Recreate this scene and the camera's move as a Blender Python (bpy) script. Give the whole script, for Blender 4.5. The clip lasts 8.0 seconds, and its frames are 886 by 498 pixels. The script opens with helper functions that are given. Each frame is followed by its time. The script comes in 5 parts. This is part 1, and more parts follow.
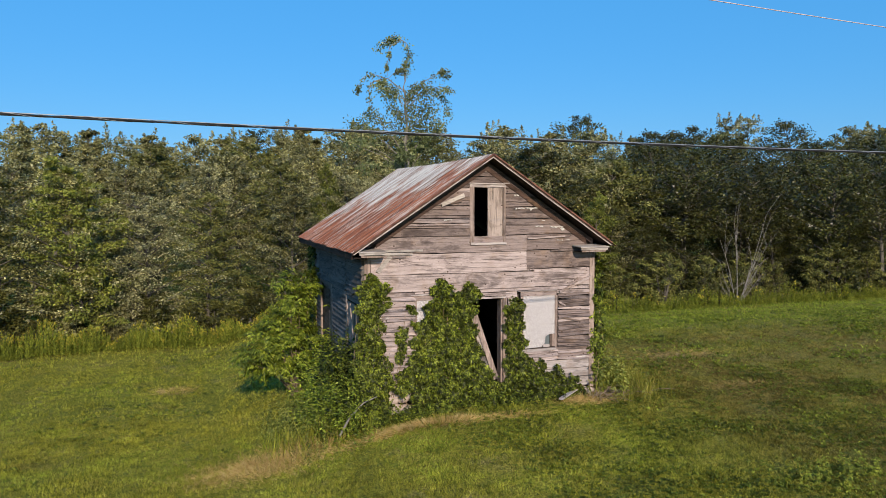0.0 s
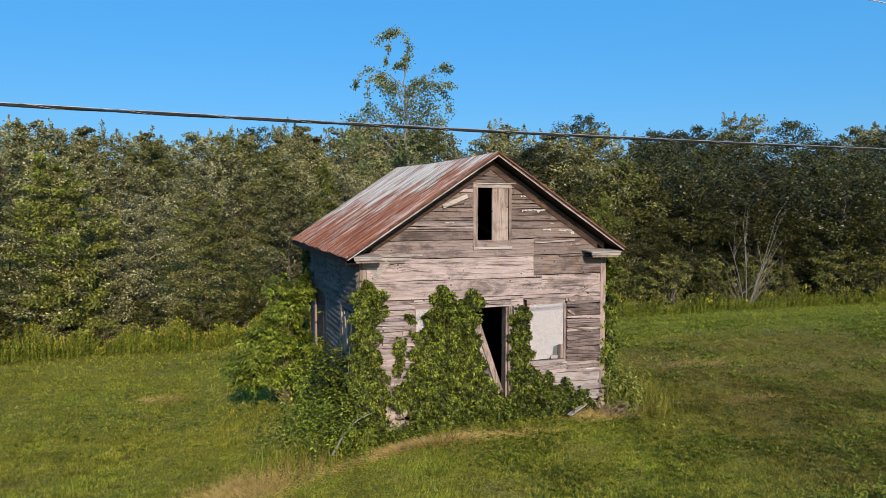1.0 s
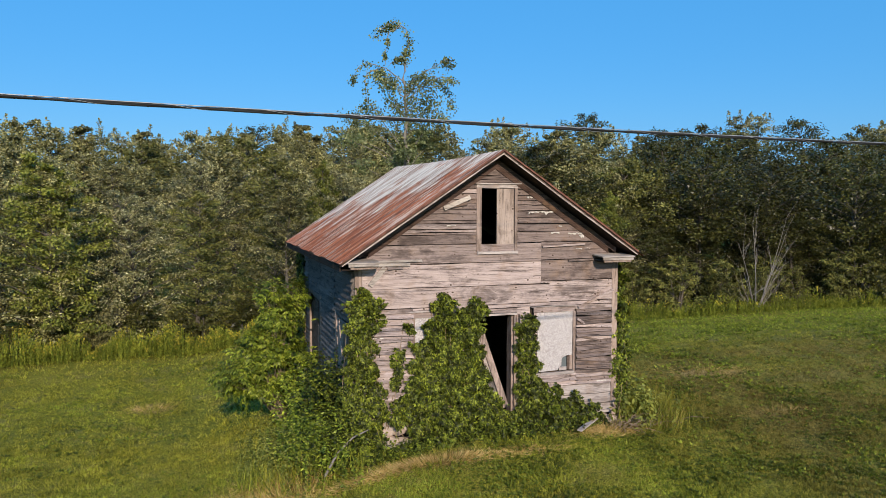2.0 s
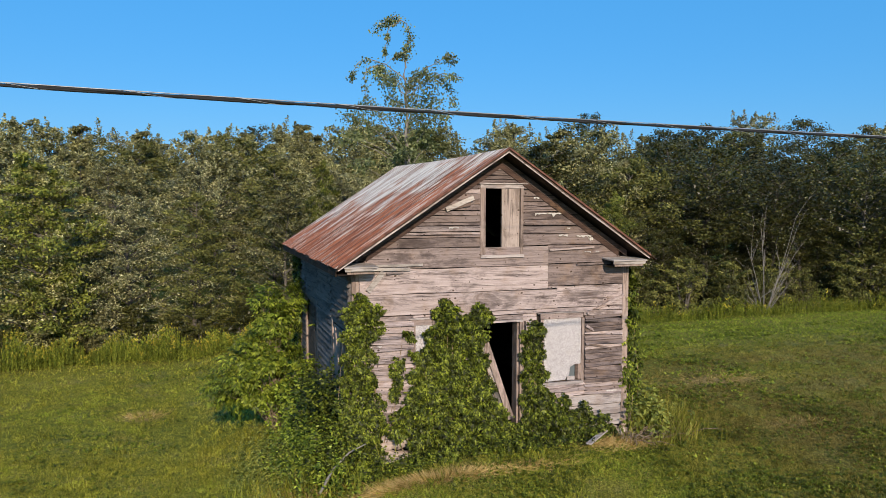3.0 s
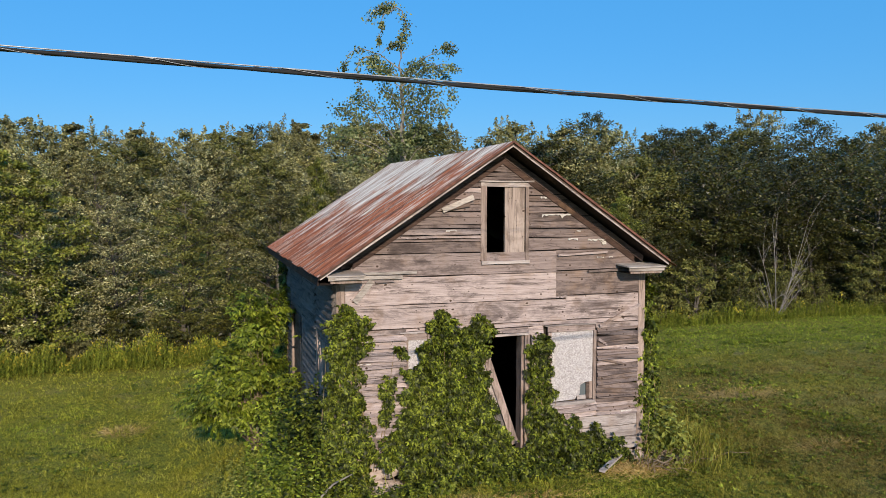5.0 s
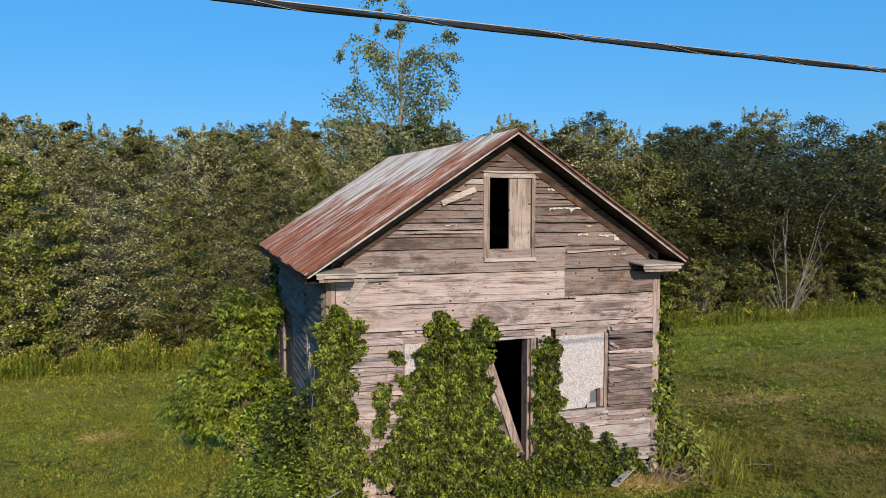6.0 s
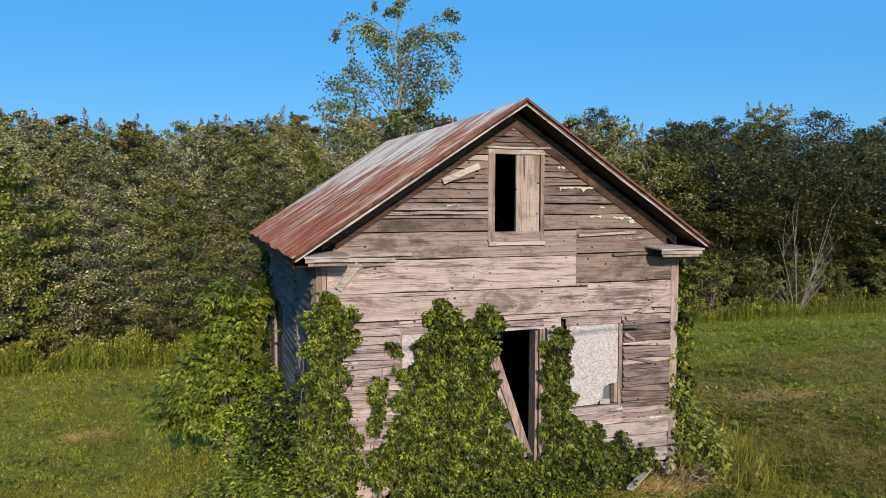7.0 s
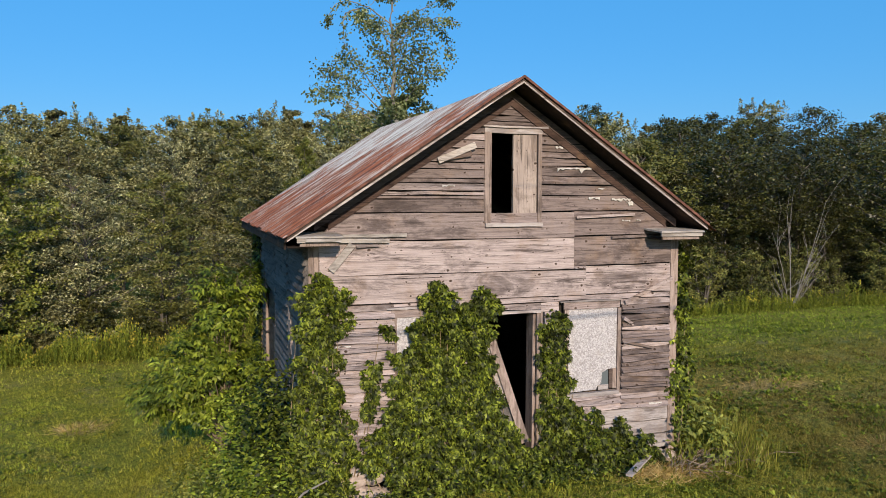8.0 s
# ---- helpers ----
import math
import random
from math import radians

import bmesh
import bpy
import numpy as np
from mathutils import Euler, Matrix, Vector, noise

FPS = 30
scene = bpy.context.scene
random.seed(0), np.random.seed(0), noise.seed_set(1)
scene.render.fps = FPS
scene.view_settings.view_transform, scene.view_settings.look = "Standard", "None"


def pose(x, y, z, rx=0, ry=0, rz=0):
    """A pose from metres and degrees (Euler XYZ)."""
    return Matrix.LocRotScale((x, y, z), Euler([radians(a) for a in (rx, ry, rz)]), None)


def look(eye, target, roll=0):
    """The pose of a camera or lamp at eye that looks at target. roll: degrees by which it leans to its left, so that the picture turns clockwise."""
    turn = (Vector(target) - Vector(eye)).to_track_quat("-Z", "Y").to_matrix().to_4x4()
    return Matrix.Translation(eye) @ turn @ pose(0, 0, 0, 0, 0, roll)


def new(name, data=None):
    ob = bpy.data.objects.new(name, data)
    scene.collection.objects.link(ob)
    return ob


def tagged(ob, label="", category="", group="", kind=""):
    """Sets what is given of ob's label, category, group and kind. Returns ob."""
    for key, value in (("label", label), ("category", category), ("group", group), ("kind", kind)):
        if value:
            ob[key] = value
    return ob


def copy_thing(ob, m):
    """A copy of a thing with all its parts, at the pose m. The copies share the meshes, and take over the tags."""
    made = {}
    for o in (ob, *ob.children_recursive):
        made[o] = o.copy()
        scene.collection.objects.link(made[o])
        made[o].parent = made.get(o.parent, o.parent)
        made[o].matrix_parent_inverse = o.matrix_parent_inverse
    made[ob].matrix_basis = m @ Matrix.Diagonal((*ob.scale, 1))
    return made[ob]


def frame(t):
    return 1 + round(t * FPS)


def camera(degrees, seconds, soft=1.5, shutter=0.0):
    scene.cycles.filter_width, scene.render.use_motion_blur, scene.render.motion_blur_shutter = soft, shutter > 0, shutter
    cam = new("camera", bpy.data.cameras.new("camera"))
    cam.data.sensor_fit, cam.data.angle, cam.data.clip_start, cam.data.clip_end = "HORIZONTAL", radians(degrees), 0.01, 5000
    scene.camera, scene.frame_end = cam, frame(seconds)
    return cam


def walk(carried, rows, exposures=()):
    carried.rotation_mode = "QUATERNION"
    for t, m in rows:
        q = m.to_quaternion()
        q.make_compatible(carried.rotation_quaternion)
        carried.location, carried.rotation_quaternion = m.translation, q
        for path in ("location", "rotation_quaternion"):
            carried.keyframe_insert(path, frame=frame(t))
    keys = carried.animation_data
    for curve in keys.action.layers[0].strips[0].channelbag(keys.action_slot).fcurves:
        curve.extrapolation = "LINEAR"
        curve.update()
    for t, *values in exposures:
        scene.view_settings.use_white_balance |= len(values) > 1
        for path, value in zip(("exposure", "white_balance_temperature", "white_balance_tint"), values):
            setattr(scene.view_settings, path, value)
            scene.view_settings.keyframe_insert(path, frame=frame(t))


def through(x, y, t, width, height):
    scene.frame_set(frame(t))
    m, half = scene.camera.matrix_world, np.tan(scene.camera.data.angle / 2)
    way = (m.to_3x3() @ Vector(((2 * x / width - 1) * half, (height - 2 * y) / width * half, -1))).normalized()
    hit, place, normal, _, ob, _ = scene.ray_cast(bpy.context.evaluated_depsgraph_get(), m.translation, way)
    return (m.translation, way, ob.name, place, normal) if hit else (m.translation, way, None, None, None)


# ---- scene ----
cam = camera(61.8, 8.0, soft=0.6)
PATH = [
    (0, (-3.181, -13.716, 4.343), (-2.525, -11.83, 4.219), -0.1),
    (0.5, (-3.016, -13.243, 4.354), (-2.361, -11.357, 4.231), 0.0),
    (1, (-2.86, -12.784, 4.382), (-2.207, -10.898, 4.256), 0.1),
    (1.5, (-2.696, -12.335, 4.412), (-2.045, -10.448, 4.284), 0.1),
    (3, (-2.342, -11.325, 4.429), (-1.699, -9.435, 4.302), 0.1),
    (3.5, (-2.248, -11.042, 4.445), (-1.605, -9.153, 4.317), 0.1),
    (4, (-2.136, -10.779, 4.445), (-1.495, -8.889, 4.317), 0.1),
    (4.5, (-2.009, -10.483, 4.449), (-1.368, -8.593, 4.321), 0.1),
    (6, (-1.559, -9.385, 4.323), (-0.926, -7.492, 4.196), 0.1),
    (6.5, (-1.421, -8.973, 4.239), (-0.79, -7.08, 4.11), 0.1),
    (7, (-1.308, -8.625, 4.072), (-0.677, -6.731, 3.941), 0.1),
    (7.5, (-1.277, -8.46, 3.848), (-0.629, -6.573, 3.714), 0.1),
    (8, (-1.273, -8.424, 3.856), (-0.624, -6.537, 3.72), 0.1),
]
walk(cam, [(t, look(eye, target, roll)) for t, eye, target, roll in PATH])

# ---- light ----
world = bpy.data.worlds.new("world")
scene.world = world
world.use_nodes = True
wn = world.node_tree
sky = wn.nodes.new("ShaderNodeTexSky")
sky.sky_type, sky.sun_disc = "NISHITA", False
sky.sun_elevation, sky.sun_rotation = radians(23), radians(184)
sky.altitude, sky.air_density, sky.dust_density, sky.ozone_density = 200, 1.0, 1.3, 4.5
tone = wn.nodes.new("ShaderNodeHueSaturation")
tone.inputs["Hue"].default_value = 0.506
tone.inputs["Saturation"].default_value, tone.inputs["Value"].default_value = 1.28, 1.30
wn.links.new(sky.outputs[0], tone.inputs["Color"])
clear_sky = wn.nodes.new("ShaderNodeMix")
clear_sky.data_type = "RGBA"
clear_sky.inputs[0].default_value = 0.60
clear_sky.inputs[7].default_value = (1.0, 4.75, 9.9, 1)
wn.links.new(tone.outputs[0], clear_sky.inputs[6])
wn.links.new(clear_sky.outputs[2], wn.nodes["Background"].inputs[0])
wn.nodes["Background"].inputs[1].default_value = 0.10
sun = new("sun", bpy.data.lights.new("sun", "SUN"))
sun.data.energy, sun.data.angle, sun.data.color = 5.0, radians(0.6), (1.0, 0.86, 0.69)
sun.matrix_basis = look((-3.7, -40, 17), (0, 0, 0))
scene.view_settings.exposure = 0.0


# ---- materials ----
class Mat:
    """A node material with short helpers."""

    def __init__(self, name, rough=0.8, metal=0.0, spec=0.3):
        self.m = bpy.data.materials.new(name)
        self.m.use_nodes = True
        self.t = self.m.node_tree
        self.b = self.t.nodes["Principled BSDF"]
        self.b.inputs["Roughness"].default_value = rough
        self.b.inputs["Metallic"].default_value = metal
        self.b.inputs["Specular IOR Level"].default_value = spec

    def add(self, kind):
        return self.t.nodes.new(kind)

    def put(self, socket, value):
        if isinstance(value, bpy.types.NodeSocket):
            self.t.links.new(value, socket)
        else:
            socket.default_value = value

    def coords(self, scale=(1, 1, 1), shift=None):
        c = self.add("ShaderNodeTexCoord").outputs["Object"]
        if shift is not None:
            a = self.add("ShaderNodeVectorMath")
            self.put(a.inputs[0], c), self.put(a.inputs[1], shift)
            c = a.outputs[0]
        mp = self.add("ShaderNodeMapping")
        mp.inputs["Scale"].default_value = scale
        self.put(mp.inputs["Vector"], c)
        return mp.outputs[0]

    def place(self):
        return self.add("ShaderNodeNewGeometry").outputs["Position"]

    def rnd(self):
        return self.add("ShaderNodeObjectInfo").outputs["Random"]

    def island(self):
        return self.add("ShaderNodeNewGeometry").outputs["Random Per Island"]

    def noise(self, vec, scale=5.0, detail=4.0, rough=0.55, distort=0.0):
        n = self.add("ShaderNodeTexNoise")
        n.inputs["Scale"].default_value, n.inputs["Detail"].default_value = scale, detail
        n.inputs["Roughness"].default_value, n.inputs["Distortion"].default_value = rough, distort
        self.put(n.inputs["Vector"], vec)
        return n.outputs[0]

    def voro(self, vec, scale=5.0, out="Distance", flat=False):
        n = self.add("ShaderNodeTexVoronoi")
        n.voronoi_dimensions = "2D" if flat else "3D"
        n.inputs["Scale"].default_value = scale
        self.put(n.inputs["Vector"], vec)
        return n.outputs[out]

    def ramp(self, fac, stops):
        r = self.add("ShaderNodeValToRGB")
        e = r.color_ramp.elements
        while len(e) < len(stops):
            e.new(0.5)
        for el, (p, c) in zip(e, stops):
            el.position = p
            el.color = (*c, 1) if isinstance(c, tuple) else (c, c, c, 1)
        self.put(r.inputs[0], fac)
        return r.outputs[0]

    def mix(self, fac, a, b, how="MIX"):
        n = self.add("ShaderNodeMix")
        n.data_type, n.blend_type = "RGBA", how
        self.put(n.inputs[0], fac)
        for sock, v in ((n.inputs[6], a), (n.inputs[7], b)):
            self.put(sock, (*v, 1) if isinstance(v, tuple) else v)
        return n.outputs[2]

    def math(self, how, a, b=0.0, clamp=False):
        n = self.add("ShaderNodeMath")
        n.operation, n.use_clamp = how, clamp
        self.put(n.inputs[0], a), self.put(n.inputs[1], b)
        return n.outputs[0]

    def axis(self, vec, i):
        n = self.add("ShaderNodeSeparateXYZ")
        self.put(n.inputs[0], vec)
        return n.outputs[i]

    def colour(self, c):
        self.put(self.b.inputs["Base Color"], (*c, 1) if isinstance(c, tuple) else c)
        return self

    def bump(self, height, strength=0.3, dist=0.01):
        n = self.add("ShaderNodeBump")
        n.inputs["Strength"].default_value, n.inputs["Distance"].default_value = strength, dist
        self.put(n.inputs["Height"], height)
        self.put(self.b.inputs["Normal"], n.outputs[0])
        return self


def wood(name, along, dark, light, knots=True, grain=62.0, tint=(0.27, 0.165, 0.095)):
    """Weathered bare wood with the grain along one axis."""
    w = Mat(name, rough=0.85, spec=0.2)
    r = w.rnd()
    off = w.add("ShaderNodeCombineXYZ")
    for i, k in enumerate((7.0, 13.0, 29.0)):
        w.put(off.inputs[i], w.math("MULTIPLY", r, k))

    def grainy(across, length):
        sc = [across] * 3
        sc[along] = length
        return w.coords(tuple(sc), off.outputs[0])

    mid = tuple(0.6 * a + 0.4 * b for a, b in zip(dark, light))
    fine = w.noise(grainy(grain, 1.6), 1.0, 8, 0.78, 0.8)
    base = w.mix(w.ramp(fine, [(0.40, 0.0), (0.57, 1.0)]), mid, light)
    # weathered streaks, dark stains with a grainy edge, and a warm cast in patches
    streak = w.noise(grainy(15.0, 1.1), 1.0, 9, 0.76, 0.9)
    base = w.mix(w.ramp(streak, [(0.36, 0.95), (0.47, 0.0)]), base, tuple(v * 0.6 for v in dark))
    stain = w.noise(grainy(3.4, 1.3), 1.0, 9, 0.74, 0.5)
    base = w.mix(w.ramp(stain, [(0.50, 0.0), (0.58, 0.55), (0.70, 0.92)]), base, tuple(v * 0.6 for v in dark))
    bleach = w.noise(grainy(5.0, 1.0), 1.0, 8, 0.72, 0.5)
    base = w.mix(w.ramp(bleach, [(0.54, 0.0), (0.68, 0.55)]), base, tuple(min(0.8, v * 1.22) for v in light))
    blotch = w.noise(w.coords((1, 1, 1), off.outputs[0]), 2.4, 6, 0.65)
    base = w.mix(w.ramp(blotch, [(0.54, 0.0), (0.72, 0.4)]), base, tint)
    if knots:
        flat = w.add("ShaderNodeCombineXYZ")
        there = w.coords((1, 1, 1), off.outputs[0])
        wob = w.math("MULTIPLY", w.noise(there, 22.0, 2), 0.03)
        w.put(flat.inputs[0], w.math("ADD", w.axis(there, 0), wob)), w.put(flat.inputs[1], w.math("ADD", w.math("MULTIPLY", w.axis(there, 2), 1.3), wob))
        for scale, core, halo, gate in ((3.3, 0.055, 0.16, 0.62), (4.7, 0.050, 0.12, 0.70), (8.5, 0.045, 0.075, 0.62)):
            some = w.ramp(w.axis(w.voro(flat.outputs[0], scale, "Color", True), 0), [(gate, 0.0), (gate + 0.02, 1.0)])
            dist = w.voro(flat.outputs[0], scale, "Distance", True)
            ring = w.ramp(dist, [(core * 1.3, 0.0), (core * 1.6, 0.5), (halo, 0.0)])
            base = w.mix(w.math("MULTIPLY", ring, some), base, light)
            k = w.ramp(dist, [(core * 0.55, 1.0), (core, 0.75), (core * 1.3, 0.0)])
            base = w.mix(w.math("MULTIPLY", k, some), base, (0.06, 0.036, 0.024))
    crack = w.noise(grainy(58.0, 0.6), 1.0, 2, 0.5, 0.6)
    base = w.mix(w.ramp(crack, [(0.30, 0.95), (0.345, 0.0)]), base, tuple(v * 0.22 for v in dark))
    base = w.mix(1.0, base, w.ramp(r, [(0.0, 0.70), (0.5, 0.88), (1.0, 1.06)]), "MULTIPLY")
    w.colour(base)
    return w.bump(w.math("ADD", fine, w.math("MULTIPLY", crack, 0.8)), 0.55, 0.006).m


def foliage(name, a, b, c, rough=0.5, through=0.16, spread=0.55, spec=0.18, clump=1.5):
    """Leaves: three shades by leaf, painted shade and light in clumps over the crown, and light through the blade."""
    w = Mat(name, rough=rough, spec=spec)
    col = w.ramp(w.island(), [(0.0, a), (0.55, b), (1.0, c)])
    # shading put into the leaf colour: noise darkens hollows and brightens clumps
    clump_shade = w.noise(w.coords(), clump, 3, 0.6)
    col = w.mix(w.ramp(clump_shade, [(0.36, spread), (0.52, 0.0)]), col, tuple(v * 0.5 for v in a))
    col = w.mix(1.0, col, w.ramp(clump_shade, [(0.5, 1.0), (0.70, 1.0 + spread)]), "MULTIPLY")
    tone = w.ramp(w.rnd(), [(0.0, 0.68), (1.0, 1.22)])
    col = w.mix(1.0, col, tone, "MULTIPLY")
    w.colour(col)
    tr = w.add("ShaderNodeBsdfTranslucent")
    w.put(tr.inputs[0], w.mix(1.0, col, (1.0, 1.1, 0.45), "MULTIPLY"))
    ms = w.add("ShaderNodeMixShader")
    ms.inputs[0].default_value = through
    w.put(ms.inputs[1], w.b.outputs[0]), w.put(ms.inputs[2], tr.outputs[0])
    w.put(w.t.nodes["Material Output"].inputs[0], ms.outputs[0])
    return w.m


def plain(name, col, rough=0.7, metal=0.0, vary=0.25, scale=20.0):
    w = Mat(name, rough=rough, metal=metal)
    n = w.noise(w.coords(), scale, 5)
    w.colour(w.mix(w.ramp(n, [(0.3, 0.0), (0.7, 1.0)]), tuple(v * (1 - vary) for v in col), tuple(min(1, v * (1 + vary)) for v in col)))
    return w.bump(n, 0.2, 0.005).m


WOOD_X = wood("weathered_board_wood", 0, (0.135, 0.099, 0.090), (0.485, 0.388, 0.362))
WOOD_GABLE = wood("brown_gable_wood", 0, (0.082, 0.058, 0.052), (0.262, 0.200, 0.180))
WOOD_MID = wood("darker_board_wood", 0, (0.10, 0.072, 0.065), (0.36, 0.28, 0.256))
# weathered grey, darkened further so the side wall's shade is in the colour
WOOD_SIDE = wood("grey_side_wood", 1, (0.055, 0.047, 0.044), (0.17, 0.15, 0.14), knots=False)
WOOD_Z = wood("upright_trim_wood", 2, (0.19, 0.133, 0.108), (0.40, 0.305, 0.262), knots=False)
WOOD_SHUTTER = wood("shutter_wood", 2, (0.24, 0.18, 0.15), (0.42, 0.335, 0.29), grain=26.0)
WOOD_TRIM = wood("pale_trim_wood", 0, (0.29, 0.235, 0.22), (0.50, 0.435, 0.41), knots=False)
WOOD_PALE = wood("bleached_board_wood", 0, (0.29, 0.245, 0.22), (0.53, 0.465, 0.42), knots=False)
# brown of the roof's underside, blackened to hold the shade under the eaves
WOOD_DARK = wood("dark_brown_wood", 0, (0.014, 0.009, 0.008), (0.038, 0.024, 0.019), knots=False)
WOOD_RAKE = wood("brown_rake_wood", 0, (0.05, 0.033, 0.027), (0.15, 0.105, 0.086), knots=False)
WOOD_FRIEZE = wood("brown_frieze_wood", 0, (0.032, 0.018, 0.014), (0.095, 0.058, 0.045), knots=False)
# near-black inner walls: the shade of gaps and openings put into the colour
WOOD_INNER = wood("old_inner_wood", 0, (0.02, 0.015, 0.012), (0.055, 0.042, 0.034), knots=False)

PAINT = plain("flaking_white_paint", (0.52, 0.48, 0.44), 0.7)
BARK = plain("grey_bark", (0.10, 0.085, 0.07), 0.9, vary=0.5, scale=9)
BARK_PALE = plain("pale_bark", (0.21, 0.185, 0.155), 0.85, vary=0.4, scale=7)
BARK_DEAD = plain("dead_grey_wood", (0.21, 0.185, 0.165), 0.85, vary=0.3, scale=8)
VINE_STEM = plain("vine_stem", (0.25, 0.18, 0.11), 0.85, vary=0.4)
STONE = plain("pink_field_stone", (0.42, 0.33, 0.28), 0.9, vary=0.35, scale=6)
RUST = plain("dark_rust", (0.15, 0.062, 0.042), 0.8, vary=0.5, scale=12)
CABLE_BLACK = plain("black_cable", (0.014, 0.014, 0.015), 0.75)
CABLE_BARE = plain("bare_aluminium", (0.36, 0.36, 0.37), 0.5, 0.4)
CABLE_THIN = plain("pale_wire", (0.55, 0.42, 0.40), 0.5)
TWIG = plain("dry_twig", (0.22, 0.16, 0.11), 0.9, vary=0.4)

LEAF_ASPEN = foliage("grey_green_leaf", (0.055, 0.052, 0.015), (0.215, 0.198, 0.070), (0.47, 0.43, 0.20), 0.4, 0.16, 0.55, 0.3)
LEAF_SILVER = foliage("silver_leaf", (0.060, 0.057, 0.019), (0.23, 0.213, 0.088), (0.51, 0.47, 0.26), 0.38, 0.16, 0.55, 0.35)
LEAF_MAPLE = foliage("dark_green_leaf", (0.024, 0.025, 0.005), (0.057, 0.057, 0.012), (0.125, 0.118, 0.030), 0.4, 0.16, 0.55, 0.3)
LEAF_OLIVE = foliage("olive_leaf", (0.072, 0.076, 0.018), (0.145, 0.142, 0.036), (0.245, 0.228, 0.07))
LEAF_LIME = foliage("lime_leaf", (0.085, 0.10, 0.016), (0.165, 0.175, 0.030), (0.26, 0.26, 0.055))
LEAF_SHRUB = foliage("shrub_leaf", (0.06, 0.088, 0.007), (0.18, 0.225, 0.020), (0.36, 0.40, 0.05), 0.42, 0.2, 0.55, 0.2, 3.5)
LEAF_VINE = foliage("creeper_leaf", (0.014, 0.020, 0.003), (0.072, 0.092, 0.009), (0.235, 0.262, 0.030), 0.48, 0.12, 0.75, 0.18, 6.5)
LEAF_POPLAR = foliage("poplar_leaf", (0.085, 0.105, 0.040), (0.19, 0.215, 0.085), (0.40, 0.42, 0.20), 0.4, 0.25)
LEAF_GOLD = foliage("goldenrod_leaf", (0.085, 0.108, 0.012), (0.165, 0.188, 0.021), (0.27, 0.272, 0.036), 0.6, 0.2)
PLUME = foliage("goldenrod_plume", (0.32, 0.26, 0.03), (0.42, 0.34, 0.04), (0.48, 0.39, 0.06), 0.7, 0.2)


def grass_material():
    """Blades from dark green to straw, in drifts, drier to the east."""
    w = Mat("grass_blade", rough=0.6, spec=0.12)
    p = w.place()
    green = w.ramp(w.island(), [(0.0, (0.060, 0.068, 0.007)), (0.5, (0.26, 0.257, 0.027)), (0.9, (0.40, 0.372, 0.05)), (1.0, (0.46, 0.395, 0.09))])
    fresh = w.ramp(w.island(), [(0.0, (0.065, 0.105, 0.009)), (0.5, (0.20, 0.26, 0.025)), (1.0, (0.33, 0.36, 0.05))])
    green = w.mix(w.ramp(w.noise(p, 0.33, 4, 0.6), [(0.46, 0.0), (0.62, 0.6)]), green, fresh)
    lush = w.math("MULTIPLY", w.math("MULTIPLY", w.math("SUBTRACT", w.axis(p, 0), 4.0), 0.3, True), w.math("MULTIPLY", w.math("SUBTRACT", w.axis(p, 1), 5.5), 0.3, True))
    green = w.mix(w.math("MULTIPLY", lush, 0.9), green, fresh)
    tan = w.ramp(w.island(), [(0.0, (0.075, 0.060, 0.013)), (0.5, (0.165, 0.127, 0.031)), (1.0, (0.26, 0.195, 0.07))])
    east = w.math("MULTIPLY", w.math("MULTIPLY", w.math("SUBTRACT", w.axis(p, 0), 4.0), 0.25, True), w.math("MULTIPLY", w.math("SUBTRACT", 8.5, w.axis(p, 1)), 0.25, True))
    far = w.noise(p, 0.4, 4, 0.6)
    dry = w.math("MULTIPLY", east, w.ramp(far, [(0.34, 0.35), (0.52, 0.95)]))
    dry = w.math("MAXIMUM", dry, w.ramp(w.noise(p, 0.8, 4, 0.6), [(0.55, 0.0), (0.72, 0.7)]))
    col = w.mix(dry, green, tan)
    col = w.mix(1.0, col, w.ramp(w.noise(p, 3.2, 4, 0.65), [(0.34, 0.55), (0.5, 1.0), (0.68, 1.35)]), "MULTIPLY")
    col = w.mix(1.0, col, w.ramp(w.noise(p, 0.7, 5, 0.65), [(0.34, 0.66), (0.52, 0.95), (0.68, 1.1)]), "MULTIPLY")
    w.colour(col)
    tr = w.add("ShaderNodeBsdfTranslucent")
    w.put(tr.inputs[0], w.mix(1.0, col, (1.0, 1.1, 0.45), "MULTIPLY"))
    ms = w.add("ShaderNodeMixShader")
    ms.inputs[0].default_value = 0.14
    w.put(ms.inputs[1], w.b.outputs[0]), w.put(ms.inputs[2], tr.outputs[0])
    w.put(w.t.nodes["Material Output"].inputs[0], ms.outputs[0])
    return w.m


GRASS = grass_material()
WEED = foliage("broad_weed_leaf", (0.080, 0.100, 0.010), (0.165, 0.188, 0.020), (0.27, 0.285, 0.04), 0.45, 0.25)
STRAW = foliage("dry_straw", (0.30, 0.185, 0.062), (0.45, 0.305, 0.11), (0.60, 0.45, 0.20), 0.7, 0.15, 0.3)


